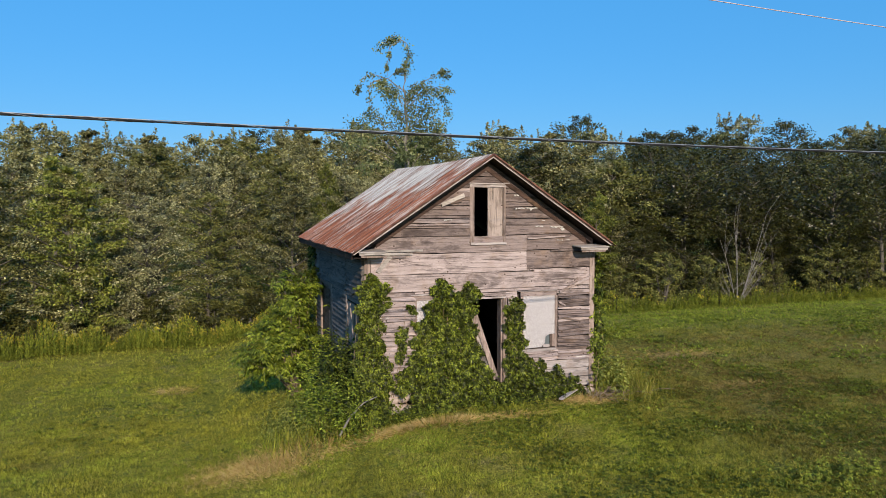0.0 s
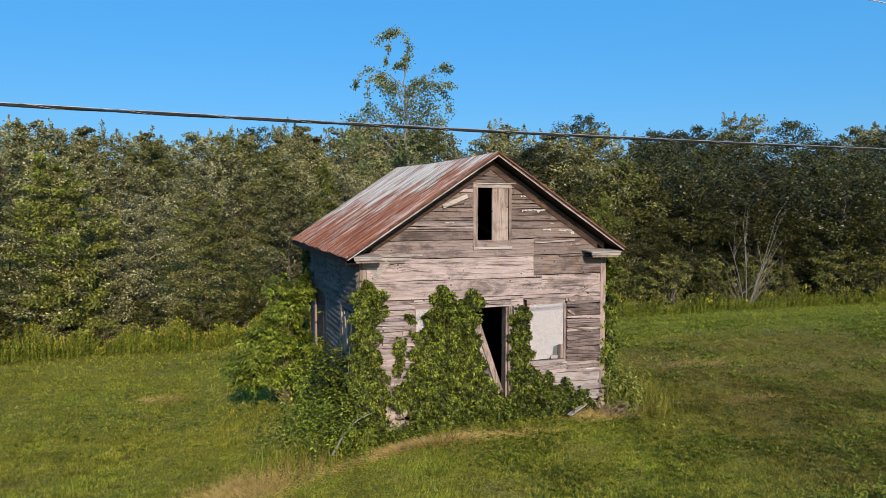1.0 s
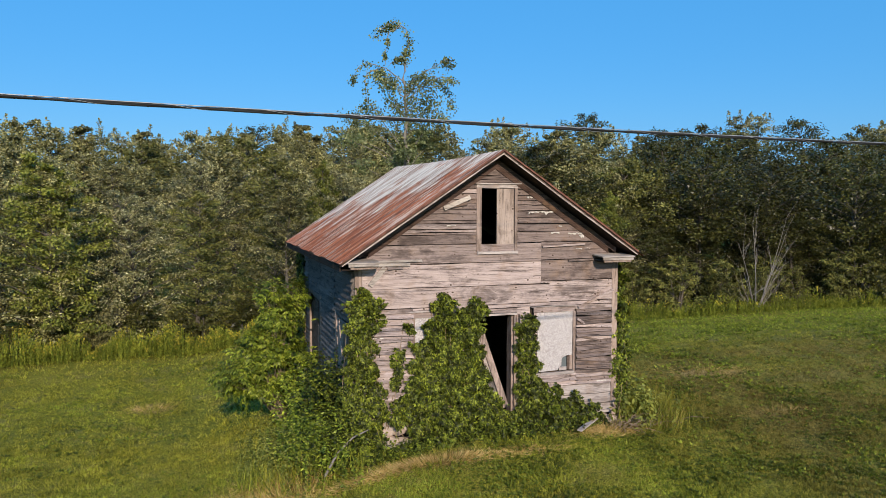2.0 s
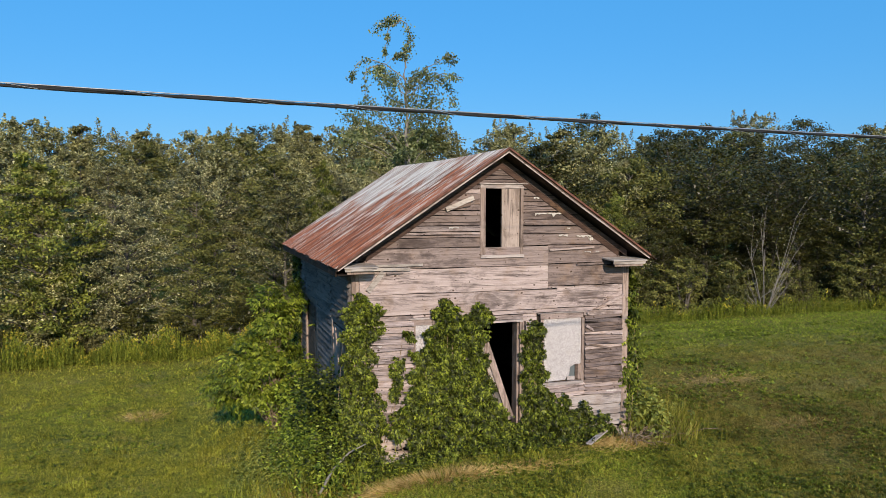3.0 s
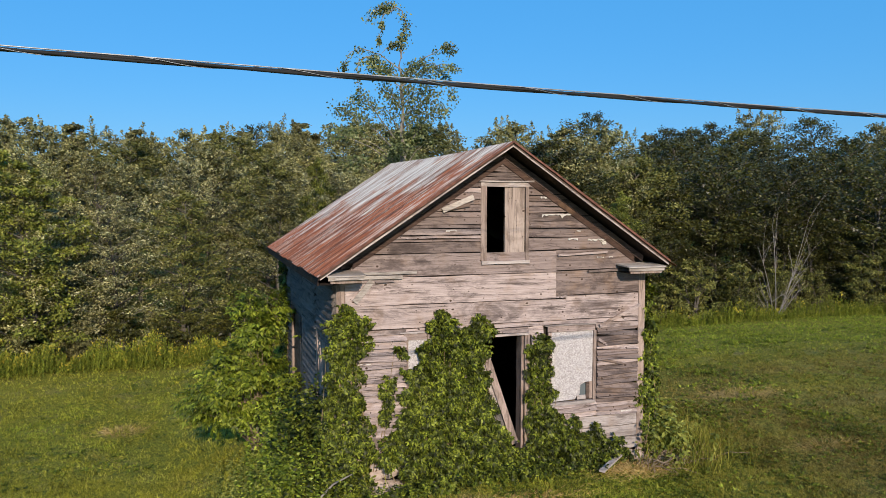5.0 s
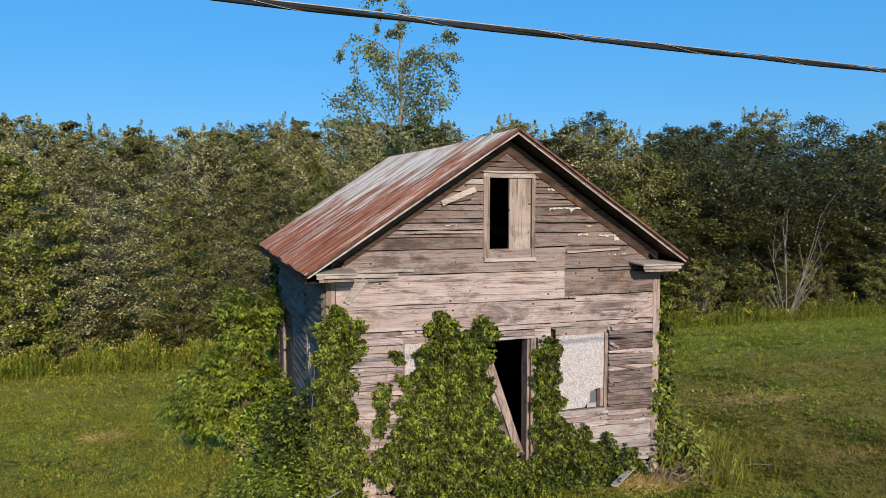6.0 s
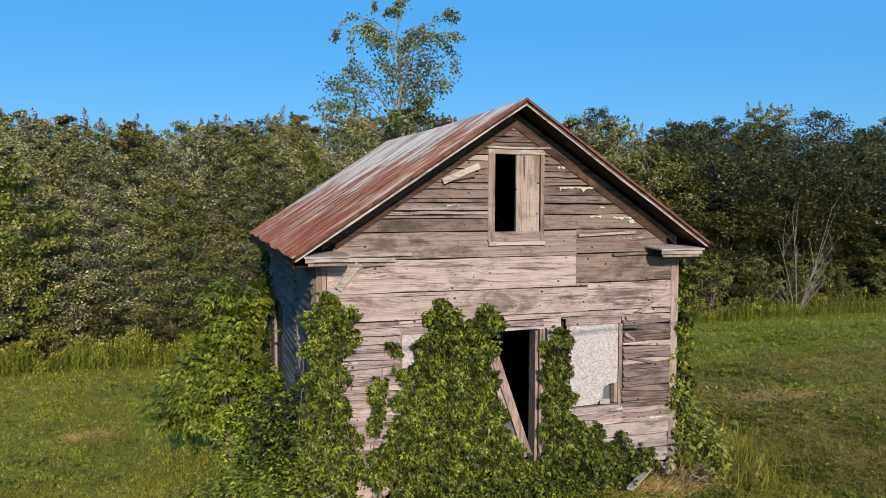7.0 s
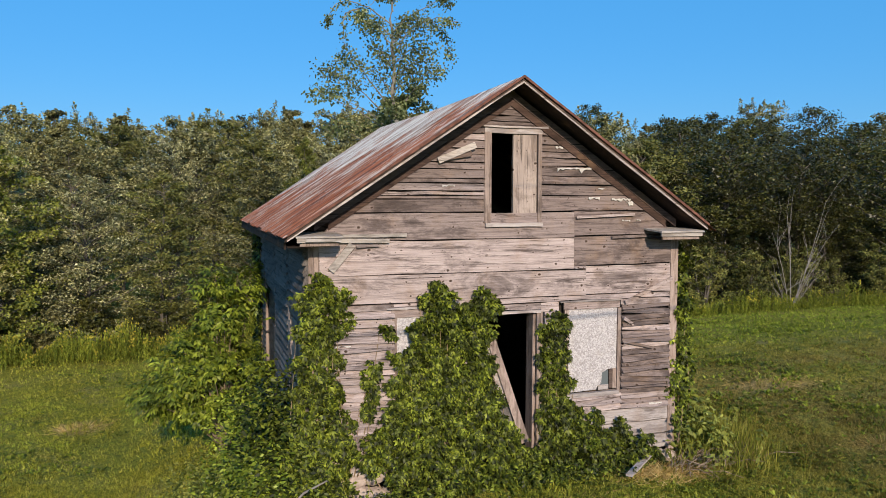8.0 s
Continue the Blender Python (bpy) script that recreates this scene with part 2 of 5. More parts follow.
def osb_material():
    w = Mat("weathered_strand_board", rough=0.8)
    c = w.coords((1, 1, 1))
    warp = w.noise(c, 9, 2)
    v = w.voro(c, 72, "Color")
    tone = w.axis(v, 0)
    n = w.noise(c, 60, 4)
    col = w.ramp(tone, [(0.0, (0.29, 0.255, 0.255)), (0.45, (0.44, 0.40, 0.40)), (1.0, (0.62, 0.575, 0.575))])
    col = w.mix(w.ramp(n, [(0.35, 0.45), (0.6, 0.0)]), col, (0.26, 0.24, 0.23))
    col = w.mix(w.ramp(warp, [(0.55, 0.0), (0.8, 0.4)]), col, (0.40, 0.35, 0.31))
    return w.colour(col).bump(tone, 0.4, 0.004).m


def roof_material():
    """Galvanised sheet, rusted in streaks that run down the slope and worst low down."""
    w = Mat("rusted_corrugated_steel", rough=0.6)
    p = w.place()
    mp = w.add("ShaderNodeMapping")
    mp.inputs["Scale"].default_value = (0.9, 9.0, 0.9)
    w.put(mp.inputs["Vector"], p)
    streak = w.noise(mp.outputs[0], 1.0, 6, 0.7, 0.3)
    mp2 = w.add("ShaderNodeMapping")
    mp2.inputs["Scale"].default_value = (0.45, 16.0, 0.45)
    w.put(mp2.inputs["Vector"], p)
    fine = w.noise(mp2.outputs[0], 1.0, 3, 0.65, 0.2)
    blot = w.noise(p, 1.1, 5, 0.6)
    z = w.axis(p, 2)
    low = w.math("ADD", w.math("MULTIPLY", w.math("SUBTRACT", 4.75, z), 0.24), w.math("MULTIPLY", w.math("SUBTRACT", 2.6, w.axis(p, 1)), 0.035))
    mask = w.math("MULTIPLY", w.math("ADD", w.math("ADD", w.math("MULTIPLY", streak, 1.15), w.math("MULTIPLY", blot, 0.95)), low), 0.7)
    rust = w.ramp(mask, [(0.72, 0.0), (0.80, 1.0)])
    mp3 = w.add("ShaderNodeMapping")
    mp3.inputs["Scale"].default_value = (0.8, 44.0, 0.8)
    w.put(mp3.inputs["Vector"], p)
    thin = w.noise(mp3.outputs[0], 1.0, 4, 0.7)
    rustcol = w.mix(w.ramp(fine, [(0.42, 0.0), (0.54, 1.0)]), (0.10, 0.034, 0.018), (0.33, 0.105, 0.045))
    rustcol = w.mix(w.ramp(thin, [(0.56, 0.0), (0.60, 0.85)]), rustcol, (0.62, 0.53, 0.45))
    zinc = w.mix(w.ramp(fine, [(0.45, 0.0), (0.52, 1.0)]), (0.24, 0.155, 0.115), (0.64, 0.59, 0.52))
    zinc = w.mix(w.ramp(thin, [(0.36, 0.8), (0.42, 0.0)]), zinc, (0.17, 0.09, 0.06))
    w.colour(w.mix(rust, zinc, rustcol))
    w.put(w.b.inputs["Metallic"], w.ramp(rust, [(0.0, 0.04), (0.6, 0.0)]))
    w.put(w.b.inputs["Roughness"], w.ramp(rust, [(0.0, 0.48), (1.0, 0.8)]))
    return w.bump(fine, 0.15, 0.004).m


def ground_material():
    """Mown meadow soil and sward: green and olive drifts, brown bare patches, dry straw by the shed."""
    w = Mat("meadow_sward", rough=0.95, spec=0.1)
    p = w.place()
    big = w.noise(p, 0.16, 4, 0.6)
    mid = w.noise(p, 0.9, 5, 0.65)
    fine = w.noise(p, 14, 4, 0.7)
    tuft = w.noise(p, 5.0, 4, 0.65)
    col = w.mix(w.ramp(big, [(0.40, 0.0), (0.62, 1.0)]), (0.165, 0.150, 0.015), (0.22, 0.185, 0.025))
    col = w.mix(w.ramp(mid, [(0.52, 0.0), (0.72, 0.8)]), col, (0.22, 0.17, 0.06))
    # the field is browner to the east
    east = w.math("MULTIPLY", w.math("MULTIPLY", w.math("SUBTRACT", w.axis(p, 0), 4.0), 0.25, True), w.math("MULTIPLY", w.math("SUBTRACT", 8.5, w.axis(p, 1)), 0.25, True))
    dry = w.math("MULTIPLY", east, w.ramp(w.noise(p, 0.35, 4, 0.6), [(0.40, 0.08), (0.58, 0.75)]))
    col = w.mix(dry, col, (0.175, 0.115, 0.03))
    col = w.mix(w.ramp(fine, [(0.30, 0.5), (0.52, 0.0)]), col, (0.06, 0.085, 0.015))
    for cx, cy, rx, ry in ((-1.85, -0.35, 1.0, 0.7), (1.2, -1.0, 1.7, 0.22), (4.6, -0.35, 0.6, 0.35), (-3.6, 9.0, 0.6, 0.7), (8.4, -0.4, 0.7, 0.3), (9.5, 3.0, 1.2, 0.6)):
        q = w.add("ShaderNodeMapping")
        q.inputs["Location"].default_value = (-cx / rx, -cy / ry, 0)
        q.inputs["Scale"].default_value = (1 / rx, 1 / ry, 0)
        w.put(q.inputs["Vector"], p)
        ln = w.add("ShaderNodeVectorMath")
        ln.operation = "LENGTH"
        w.put(ln.inputs[0], q.outputs[0])
        edge = w.math("ADD", ln.outputs["Value"], w.math("MULTIPLY", tuft, 1.2))
        col = w.mix(w.ramp(w.math("MULTIPLY", edge, 0.5), [(0.55, 0.8), (0.80, 0.0)]), col, (0.33, 0.205, 0.075))
    col = w.mix(w.ramp(tuft, [(0.36, 0.6), (0.48, 0.0)]), col, (0.06, 0.085, 0.016))
    speck = w.noise(p, 24.0, 3, 0.7)
    col = w.mix(1.0, col, w.ramp(speck, [(0.34, 0.38), (0.5, 1.0), (0.66, 1.7)]), "MULTIPLY")
    grit = w.noise(p, 58.0, 3, 0.75)
    col = w.mix(1.0, col, w.ramp(grit, [(0.36, 0.35), (0.5, 1.0), (0.64, 1.75)]), "MULTIPLY")
    return w.colour(col).m


OSB, ROOF, SWARD = osb_material(), roof_material(), ground_material()


# ---- mesh helpers ----
def part(name, mesh, material, parent=None, label=""):
    """Links a bmesh or mesh as one object, under a thing where one is given."""
    if isinstance(mesh, bmesh.types.BMesh):
        me = bpy.data.meshes.new(name)
        mesh.to_mesh(me)
        mesh.free()
    else:
        me = mesh
    if material is not None and not me.materials:
        me.materials.append(material)
    ob = new(name, me)
    if parent is not None:
        ob.parent = parent
    return tagged(ob, label=label)


def raw(name, co, size):
    """A mesh of separate polygons with `size` corners each, from an array of corners."""
    co = np.asarray(co, np.float32).reshape(-1, 3)
    n = len(co)
    me = bpy.data.meshes.new(name)
    me.vertices.add(n), me.loops.add(n), me.polygons.add(n // size)
    me.vertices.foreach_set("co", co.ravel())
    me.loops.foreach_set("vertex_index", np.arange(n, dtype=np.int32))
    me.polygons.foreach_set("loop_start", np.arange(0, n, size, dtype=np.int32))
    me.update(calc_edges=True)
    return me


def unit(v):
    return v / (np.linalg.norm(v, axis=-1, keepdims=True) + 1e-9)


def blades(name, c, a, nrm, length, width, fold=0.15):
    """Leaf blades: a folded diamond each, from base c along a, facing nrm."""
    a = unit(a)
    b = unit(np.cross(nrm, a))
    nn = np.cross(a, b)
    length, width = np.broadcast_to(length, len(c))[:, None], np.broadcast_to(width, len(c))[:, None]
    mid = c + a * length * 0.45 + nn * width * fold
    co = np.stack([c, mid + b * width * 0.5, c + a * length - nn * length * 0.08, mid - b * width * 0.5], 1)
    return raw(name, co, 4)


def darts(name, c, a, nrm, length, width):
    """Small leaves as one pointed triangle each."""
    a = unit(a)
    s = unit(np.cross(nrm, a))
    length, width = np.broadcast_to(length, len(c))[:, None], np.broadcast_to(width, len(c))[:, None]
    return raw(name, np.stack([c - s * width * 0.5, c + s * width * 0.5, c + a * length], 1), 3)


def tube(bm, pts, radii, sides=6):
    """A tapered round branch through the points."""
    rings = []
    for i, (p, r) in enumerate(zip(pts, radii)):
        d = Vector(pts[min(i + 1, len(pts) - 1)]) - Vector(pts[max(i - 1, 0)])
        q = d.to_track_quat("Z", "Y") if d.length > 1e-6 else Vector((0, 0, 1)).to_track_quat("Z", "Y")
        rings.append([bm.verts.new(Vector(p) + q @ Vector((r * math.cos(k * 2 * math.pi / sides), r * math.sin(k * 2 * math.pi / sides), 0))) for k in range(sides)])
    for u, v in zip(rings, rings[1:]):
        for k in range(sides):
            bm.faces.new((u[k], u[(k + 1) % sides], v[(k + 1) % sides], v[k]))
    bm.faces.new(rings[0][::-1]), bm.faces.new(rings[-1])


def FRONT(u, d, w):
    return (u, -d, w)


def LEFT(u, d, w):
    return (-d, u, w)


def RIGHT(u, d, w):
    return (4.95 + d, u, w)


def prism(bm, poly, d0, d1, face, slant=0.0):
    """A prism from a polygon of (u, w), from depth d0 out to d1 of a wall's face; slant: how far its foot stands out more than its head."""
    lo, hi = min(w for _, w in poly), max(w for _, w in poly)
    def out(w):
        return slant * (hi - w) / max(hi - lo, 1e-6)
    back = [bm.verts.new(face(u, d0, w)) for u, w in poly]
    front = [bm.verts.new(face(u, d1 + out(w), w)) for u, w in poly]
    n = len(poly)
    bm.faces.new(back[::-1]), bm.faces.new(front)
    for k in range(n):
        bm.faces.new((back[k], back[(k + 1) % n], front[(k + 1) % n], front[k]))
    bmesh.ops.recalc_face_normals(bm, faces=bm.faces[:])
    return bm


def ragged(u0, u1, w0, w1, rng, steps=5, rough=0.004, cut0=None, cut1=None, lean=0.0):
    """A board's outline with uneven edges; cut0 and cut1 give its end at a height; lean: how much higher its far end lies."""
    poly = []
    for k in range(steps + 1):
        f = k / steps
        poly.append([u0 + (u1 - u0) * f, w0 + rng.normal(0, rough) + lean * (f - 0.5)])
    for k in range(steps, -1, -1):
        f = k / steps
        poly.append([u0 + (u1 - u0) * f, w1 + rng.normal(0, rough) + lean * (f - 0.5)])
    if cut0:
        poly[0][0], poly[-1][0] = cut0(w0), cut0(w1)
    if cut1:
        poly[steps][0], poly[steps + 1][0] = cut1(w0), cut1(w1)
    a, b = (poly[0][0], poly[-1][0]), (poly[steps][0], poly[steps + 1][0])
    for k in range(1, steps):
        f = k / steps
        poly[k][0] = a[0] + (b[0] - a[0]) * f
        poly[2 * steps + 1 - k][0] = a[1] + (b[1] - a[1]) * f
    return [tuple(p) for p in poly]


def box(bm, x0, x1, y0, y1, z0, z1):
    v = [bm.verts.new(p) for p in ((x0, y0, z0), (x1, y0, z0), (x1, y1, z0), (x0, y1, z0), (x0, y0, z1), (x1, y0, z1), (x1, y1, z1), (x0, y1, z1))]
    for q in ((3, 2, 1, 0), (4, 5, 6, 7), (0, 1, 5, 4), (1, 2, 6, 5), (2, 3, 7, 6), (3, 0, 4, 7)):
        bm.faces.new([v[i] for i in q])
    return bm


def beam(bm, p, q, width, thick, up=(0, -1, 0)):
    """A board from p to q, its broad side facing `up`."""
    p, q, up = Vector(p), Vector(q), Vector(up)
    d = (q - p).normalized()
    side = d.cross(up).normalized()
    n = side.cross(d)
    v = [bm.verts.new(e + side * s * width / 2 + n * t * thick / 2) for e in (p, q) for s in (-1, 1) for t in (-1, 1)]
    for f in ((0, 1, 3, 2), (4, 6, 7, 5), (0, 4, 5, 1), (2, 3, 7, 6), (0, 2, 6, 4), (1, 5, 7, 3)):
        bm.faces.new([v[i] for i in f])
    bmesh.ops.recalc_face_normals(bm, faces=bm.faces[:])
    return bm


# ---- ground ----
def height(x, y):
    """The lie of the meadow: level by the shed, then down to the woods and down a bank to the west."""
    x, y = np.asarray(x, float), np.asarray(y, float)
    east = 0.22 - 0.1 * np.clip(np.log1p(np.exp(np.minimum(y - 6.0, 60))), 0, 16)
    west = -0.2 - 1.05 * (1 - np.exp(-np.clip(y + 3.0, 0, 60) / 8.0)) - 0.015 * np.clip(y, 0, 22)
    f = np.clip((1.0 - x) / 4.2, 0, 1)
    f = f * f * (3 - 2 * f)
    wave = 0.04 * np.sin(x * 0.9 + 0.6 * np.sin(y * 0.5)) * np.cos(y * 0.7)
    mound = 0.12 * np.exp(-((x - 2.8) / 2.6) ** 2 - ((y - 0.4) / 1.6) ** 2)
    return east * (1 - f) + west * f + wave + mound


def make_ground():
    a = np.concatenate([np.array([-900, -400, -180, -90, -60]), np.arange(-40, 70.1, 0.7), np.array([90, 140, 260, 500, 900])])
    b = np.concatenate([np.array([-900, -400, -180, -90, -50]), np.arange(-30, 60.1, 0.7), np.array([80, 130, 260, 500, 900])])
    xx, yy = np.meshgrid(a, b, indexing="ij")
    zz = height(xx, yy) + 0.02 * np.sin(xx * 3.1 + yy * 1.7) * np.sin(yy * 2.3)
    nb = len(b)
    co = np.stack([xx, yy, zz], -1).reshape(-1, 3)
    i, j = np.meshgrid(np.arange(len(a) - 1), np.arange(nb - 1), indexing="ij")
    k = (i * nb + j).ravel()
    faces = np.stack([k, k + nb, k + nb + 1, k + 1], 1)
    me = bpy.data.meshes.new("ground")
    me.from_pydata(co.tolist(), [], faces.tolist())
    for p in me.polygons:
        p.use_smooth = True
    tagged(part("ground", me, SWARD), "mown green and olive meadow with brown patches", "ground", kind="structure")


make_ground()


# ---- shed ----
W, D = 4.95, 6.0
RIDGE_X, RIDGE_Z, SLOPE = 2.487, 5.285, 0.662
SILL = 0.46
shed = tagged(new("shed"), "abandoned weathered board shed with a rusted corrugated roof", "shed")
shed.location = (0, 0, 0)


def roof_z(x):
    return RIDGE_Z - SLOPE * abs(x - RIDGE_X)


def rake_l(w):
    return max(0.11, RIDGE_X - (RIDGE_Z - 0.20 - w) / SLOPE)


def rake_r(w):
    return min(W - 0.09, RIDGE_X + (RIDGE_Z - 0.20 - w) / SLOPE)


# the walls behind the boards, with their openings
DOOR = (2.06, 2.88, SILL, 2.42)
LOFT = (2.235, 2.87, 3.565, 4.655)
bm = bmesh.new()
top = roof_z(0) - 0.08
prism(bm, [(0, SILL), (DOOR[0], SILL), (DOOR[0], DOOR[3]), (0, DOOR[3])], -0.11, -0.055, FRONT)
prism(bm, [(DOOR[1], SILL), (W, SILL), (W, DOOR[3]), (DOOR[1], DOOR[3])], -0.11, -0.055, FRONT)
prism(bm, [(0, DOOR[3]), (W, DOOR[3]), (W, top), (W - 0.2, LOFT[2]), (0.2, LOFT[2]), (0, top)], -0.11, -0.055, FRONT)
zl = roof_z(LOFT[0]) - 0.08
prism(bm, [(0.2, LOFT[2]), (LOFT[0], LOFT[2]), (LOFT[0], zl)], -0.11, -0.055, FRONT)
prism(bm, [(LOFT[1], LOFT[2]), (W - 0.2, LOFT[2]), (LOFT[1], roof_z(LOFT[1]) - 0.08)], -0.11, -0.055, FRONT)
prism(bm, [(LOFT[0], LOFT[3]), (LOFT[1], LOFT[3]), (LOFT[1], roof_z(LOFT[1]) - 0.08), (RIDGE_X, RIDGE_Z - 0.08), (LOFT[0], zl)], -0.11, -0.055, FRONT)
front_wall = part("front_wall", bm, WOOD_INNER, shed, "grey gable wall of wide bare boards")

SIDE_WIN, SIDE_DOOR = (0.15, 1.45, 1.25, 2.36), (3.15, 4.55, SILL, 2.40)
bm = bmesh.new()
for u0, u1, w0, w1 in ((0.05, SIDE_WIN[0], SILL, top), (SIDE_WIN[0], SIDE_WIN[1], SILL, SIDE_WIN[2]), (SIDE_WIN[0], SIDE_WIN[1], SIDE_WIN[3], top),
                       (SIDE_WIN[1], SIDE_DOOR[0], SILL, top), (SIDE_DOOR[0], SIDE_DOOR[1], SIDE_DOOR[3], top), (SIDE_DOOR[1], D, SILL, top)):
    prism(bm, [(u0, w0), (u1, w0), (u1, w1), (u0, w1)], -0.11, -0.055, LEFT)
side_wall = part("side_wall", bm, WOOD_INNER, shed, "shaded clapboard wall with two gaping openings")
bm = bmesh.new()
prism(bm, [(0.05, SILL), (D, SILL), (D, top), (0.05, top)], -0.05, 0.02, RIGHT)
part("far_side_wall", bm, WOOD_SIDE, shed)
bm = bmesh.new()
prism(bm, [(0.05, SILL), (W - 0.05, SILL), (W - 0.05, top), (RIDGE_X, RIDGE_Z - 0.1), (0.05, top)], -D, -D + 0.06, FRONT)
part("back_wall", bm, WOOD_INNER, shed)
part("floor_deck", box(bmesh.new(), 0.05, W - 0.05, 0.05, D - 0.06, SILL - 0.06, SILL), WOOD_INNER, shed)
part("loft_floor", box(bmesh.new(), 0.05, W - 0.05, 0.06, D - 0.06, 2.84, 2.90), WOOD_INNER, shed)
part("foundation", box(bmesh.new(), 0.05, W - 0.05, 0.08, D - 0.05, -0.6, SILL - 0.06), STONE, shed, "low field stone footing")

# front boards
rb = np.random.default_rng(11)


def board(u0, u1, w0, w1, mat=None, cut0=None, cut1=None, lean=0.0, thick=0.022, slant=0.016, face=FRONT, parent=None, rough=0.004, steps=5):
    poly = ragged(u0, u1, w0 + 0.007, w1 - 0.006, rb, steps, rough, cut0, cut1, lean)
    return part("board", prism(bmesh.new(), poly, -0.045, thick + rb.uniform(0, 0.008), face, slant), mat or WOOD_X, parent or front_wall)


L0, J1, J2, R1 = 0.125, 3.385, 3.565, W - 0.10
board(L0, J1, 2.955, 3.36, lean=0.005)
board(L0, J1, 3.36, 3.69, WOOD_MID, cut0=rake_l)
board(L0, J2, 2.62, 2.955, lean=-0.015)
board(J1, R1, 3.385, 3.70, WOOD_GABLE, cut1=rake_r)
board(J1, R1, 3.0, 3.38, WOOD_GABLE, lean=0.01)
board(J1, J2, 2.958, 3.0)
board(J2, R1, 2.62, 2.995, WOOD_X)
board(L0, 1.0, 2.53, 2.615)
board(1.0, 3.18, 2.545, 2.615, lean=0.0)
board(3.18, R1, 2.545, 2.615, lean=0.0)
board(2.93, 3.18, 2.42, 2.545)
board(4.09, R1, 2.46, 2.542)
board(2.0, 2.93, 2.455, 2.54, slant=0.002)
# gable courses beside and over the loft opening
cl = [3.69, 3.85, 3.895, 3.945, 4.04, 4.10, 4.21, 4.29, 4.39, 4.46, 4.56, 4.64, 4.715]
for z0, z1 in zip(cl, cl[1:]):
    board(L0, 2.145, z0, z1, WOOD_GABLE if rb.random() < 0.75 else WOOD_X, cut0=rake_l, slant=0.012, steps=4)
cr = [3.70, 3.895, 4.03, 4.14, 4.265, 4.365, 4.44, 4.53, 4.635, 4.73]
for z0, z1 in zip(cr, cr[1:]):
    board(2.915, R1, z0, z1, WOOD_GABLE, cut1=rake_r, slant=0.012, steps=4)
for z0, z1 in zip([4.735, 4.80, 4.87, 4.95, 5.01], [4.80, 4.87, 4.95, 5.01, 5.08]):
    board(1.9, 3.0, z0, z1, WOOD_GABLE, cut0=rake_l, cut1=rake_r, slant=0.010, steps=4)


def clapboards(u0, u1, w0, w1, step, mat, face, parent, wild=0.0):
    w = w0
    while w < w1 - 0.03:
        h = min(step * rb.uniform(0.85, 1.15), w1 - w)
        ln = rb.normal(0, wild)
        board(u0, u1, w, w + h + 0.009, mat or (WOOD_GABLE if rb.random() < 0.6 else WOOD_X), lean=ln, thick=0.012, slant=0.040 + abs(rb.normal(0, wild * 0.7)), face=face, parent=parent, rough=0.003, steps=4)
        w += h


clapboards(L0, 1.005, 0.75, 2.53, 0.098, WOOD_X, FRONT, front_wall, 0.02)
clapboards(4.11, R1, 1.06, 2.46, 0.076, None, FRONT, front_wall, 0.03)
clapboards(3.32, 4.12, 1.06, 1.32, 0.088, WOOD_X, FRONT, front_wall, 0.012)
for z0 in (0.48, 0.68, 0.87):
    board(2.96, R1, z0, z0 + 0.19, WOOD_TRIM, lean=rb.normal(0, 0.01))
board(L0, 2.0, 0.48, 0.75, WOOD_TRIM)
clapboards(1.78, 1.98, 0.75, 2.53, 0.11, WOOD_X, FRONT, front_wall, 0.006)
clapboards(1.0, 1.78, 0.75, 1.30, 0.11, WOOD_X, FRONT, front_wall, 0.006)
clapboards(2.98, 3.20, 1.06, 2.42, 0.10, WOOD_X, FRONT, front_wall, 0.006)

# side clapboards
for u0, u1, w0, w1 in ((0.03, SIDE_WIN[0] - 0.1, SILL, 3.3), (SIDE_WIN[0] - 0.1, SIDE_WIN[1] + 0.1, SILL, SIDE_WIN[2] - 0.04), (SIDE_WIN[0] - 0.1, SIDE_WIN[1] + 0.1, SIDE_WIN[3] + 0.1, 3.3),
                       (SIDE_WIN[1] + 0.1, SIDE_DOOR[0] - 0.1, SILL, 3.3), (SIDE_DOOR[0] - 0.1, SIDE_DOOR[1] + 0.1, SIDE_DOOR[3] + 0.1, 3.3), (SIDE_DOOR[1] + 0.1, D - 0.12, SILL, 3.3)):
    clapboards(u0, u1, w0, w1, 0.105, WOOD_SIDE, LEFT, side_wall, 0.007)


def upright(name, u0, u1, w0, w1, d, mat, face=FRONT, parent=None, label="", d0=0.002):
    return part(name, prism(bmesh.new(), ragged(u0, u1, w0, w1, rb, 2, 0.003), d0, d, face), mat, parent or shed, label)


upright("corner_board", 0.0, 0.06, SILL - 0.02, 3.32, 0.034, WOOD_Z)
upright("corner_board", 0.064, 0.12, SILL - 0.02, 3.32, 0.030, WOOD_Z)
upright("corner_board", W - 0.095, W + 0.02, SILL - 0.02, 3.32, 0.034, WOOD_Z)
upright("corner_board", D - 0.12, D, SILL - 0.02, 3.3, 0.03, WOOD_SIDE, LEFT)


# loft opening with its frame and the one leaf that still hangs
loft = tagged(new("loft_window"), "")
loft.parent = shed
upright("jamb", 2.145, 2.235, 3.56, 4.66, 0.042, WOOD_Z, parent=loft)
upright("jamb", 2.865, 2.915, 3.56, 4.66, 0.042, WOOD_Z, parent=loft)
part("head", prism(bmesh.new(), ragged(2.145, 2.92, 4.655, 4.72, rb, 4, 0.004), 0.002, 0.040, FRONT), WOOD_TRIM, loft)
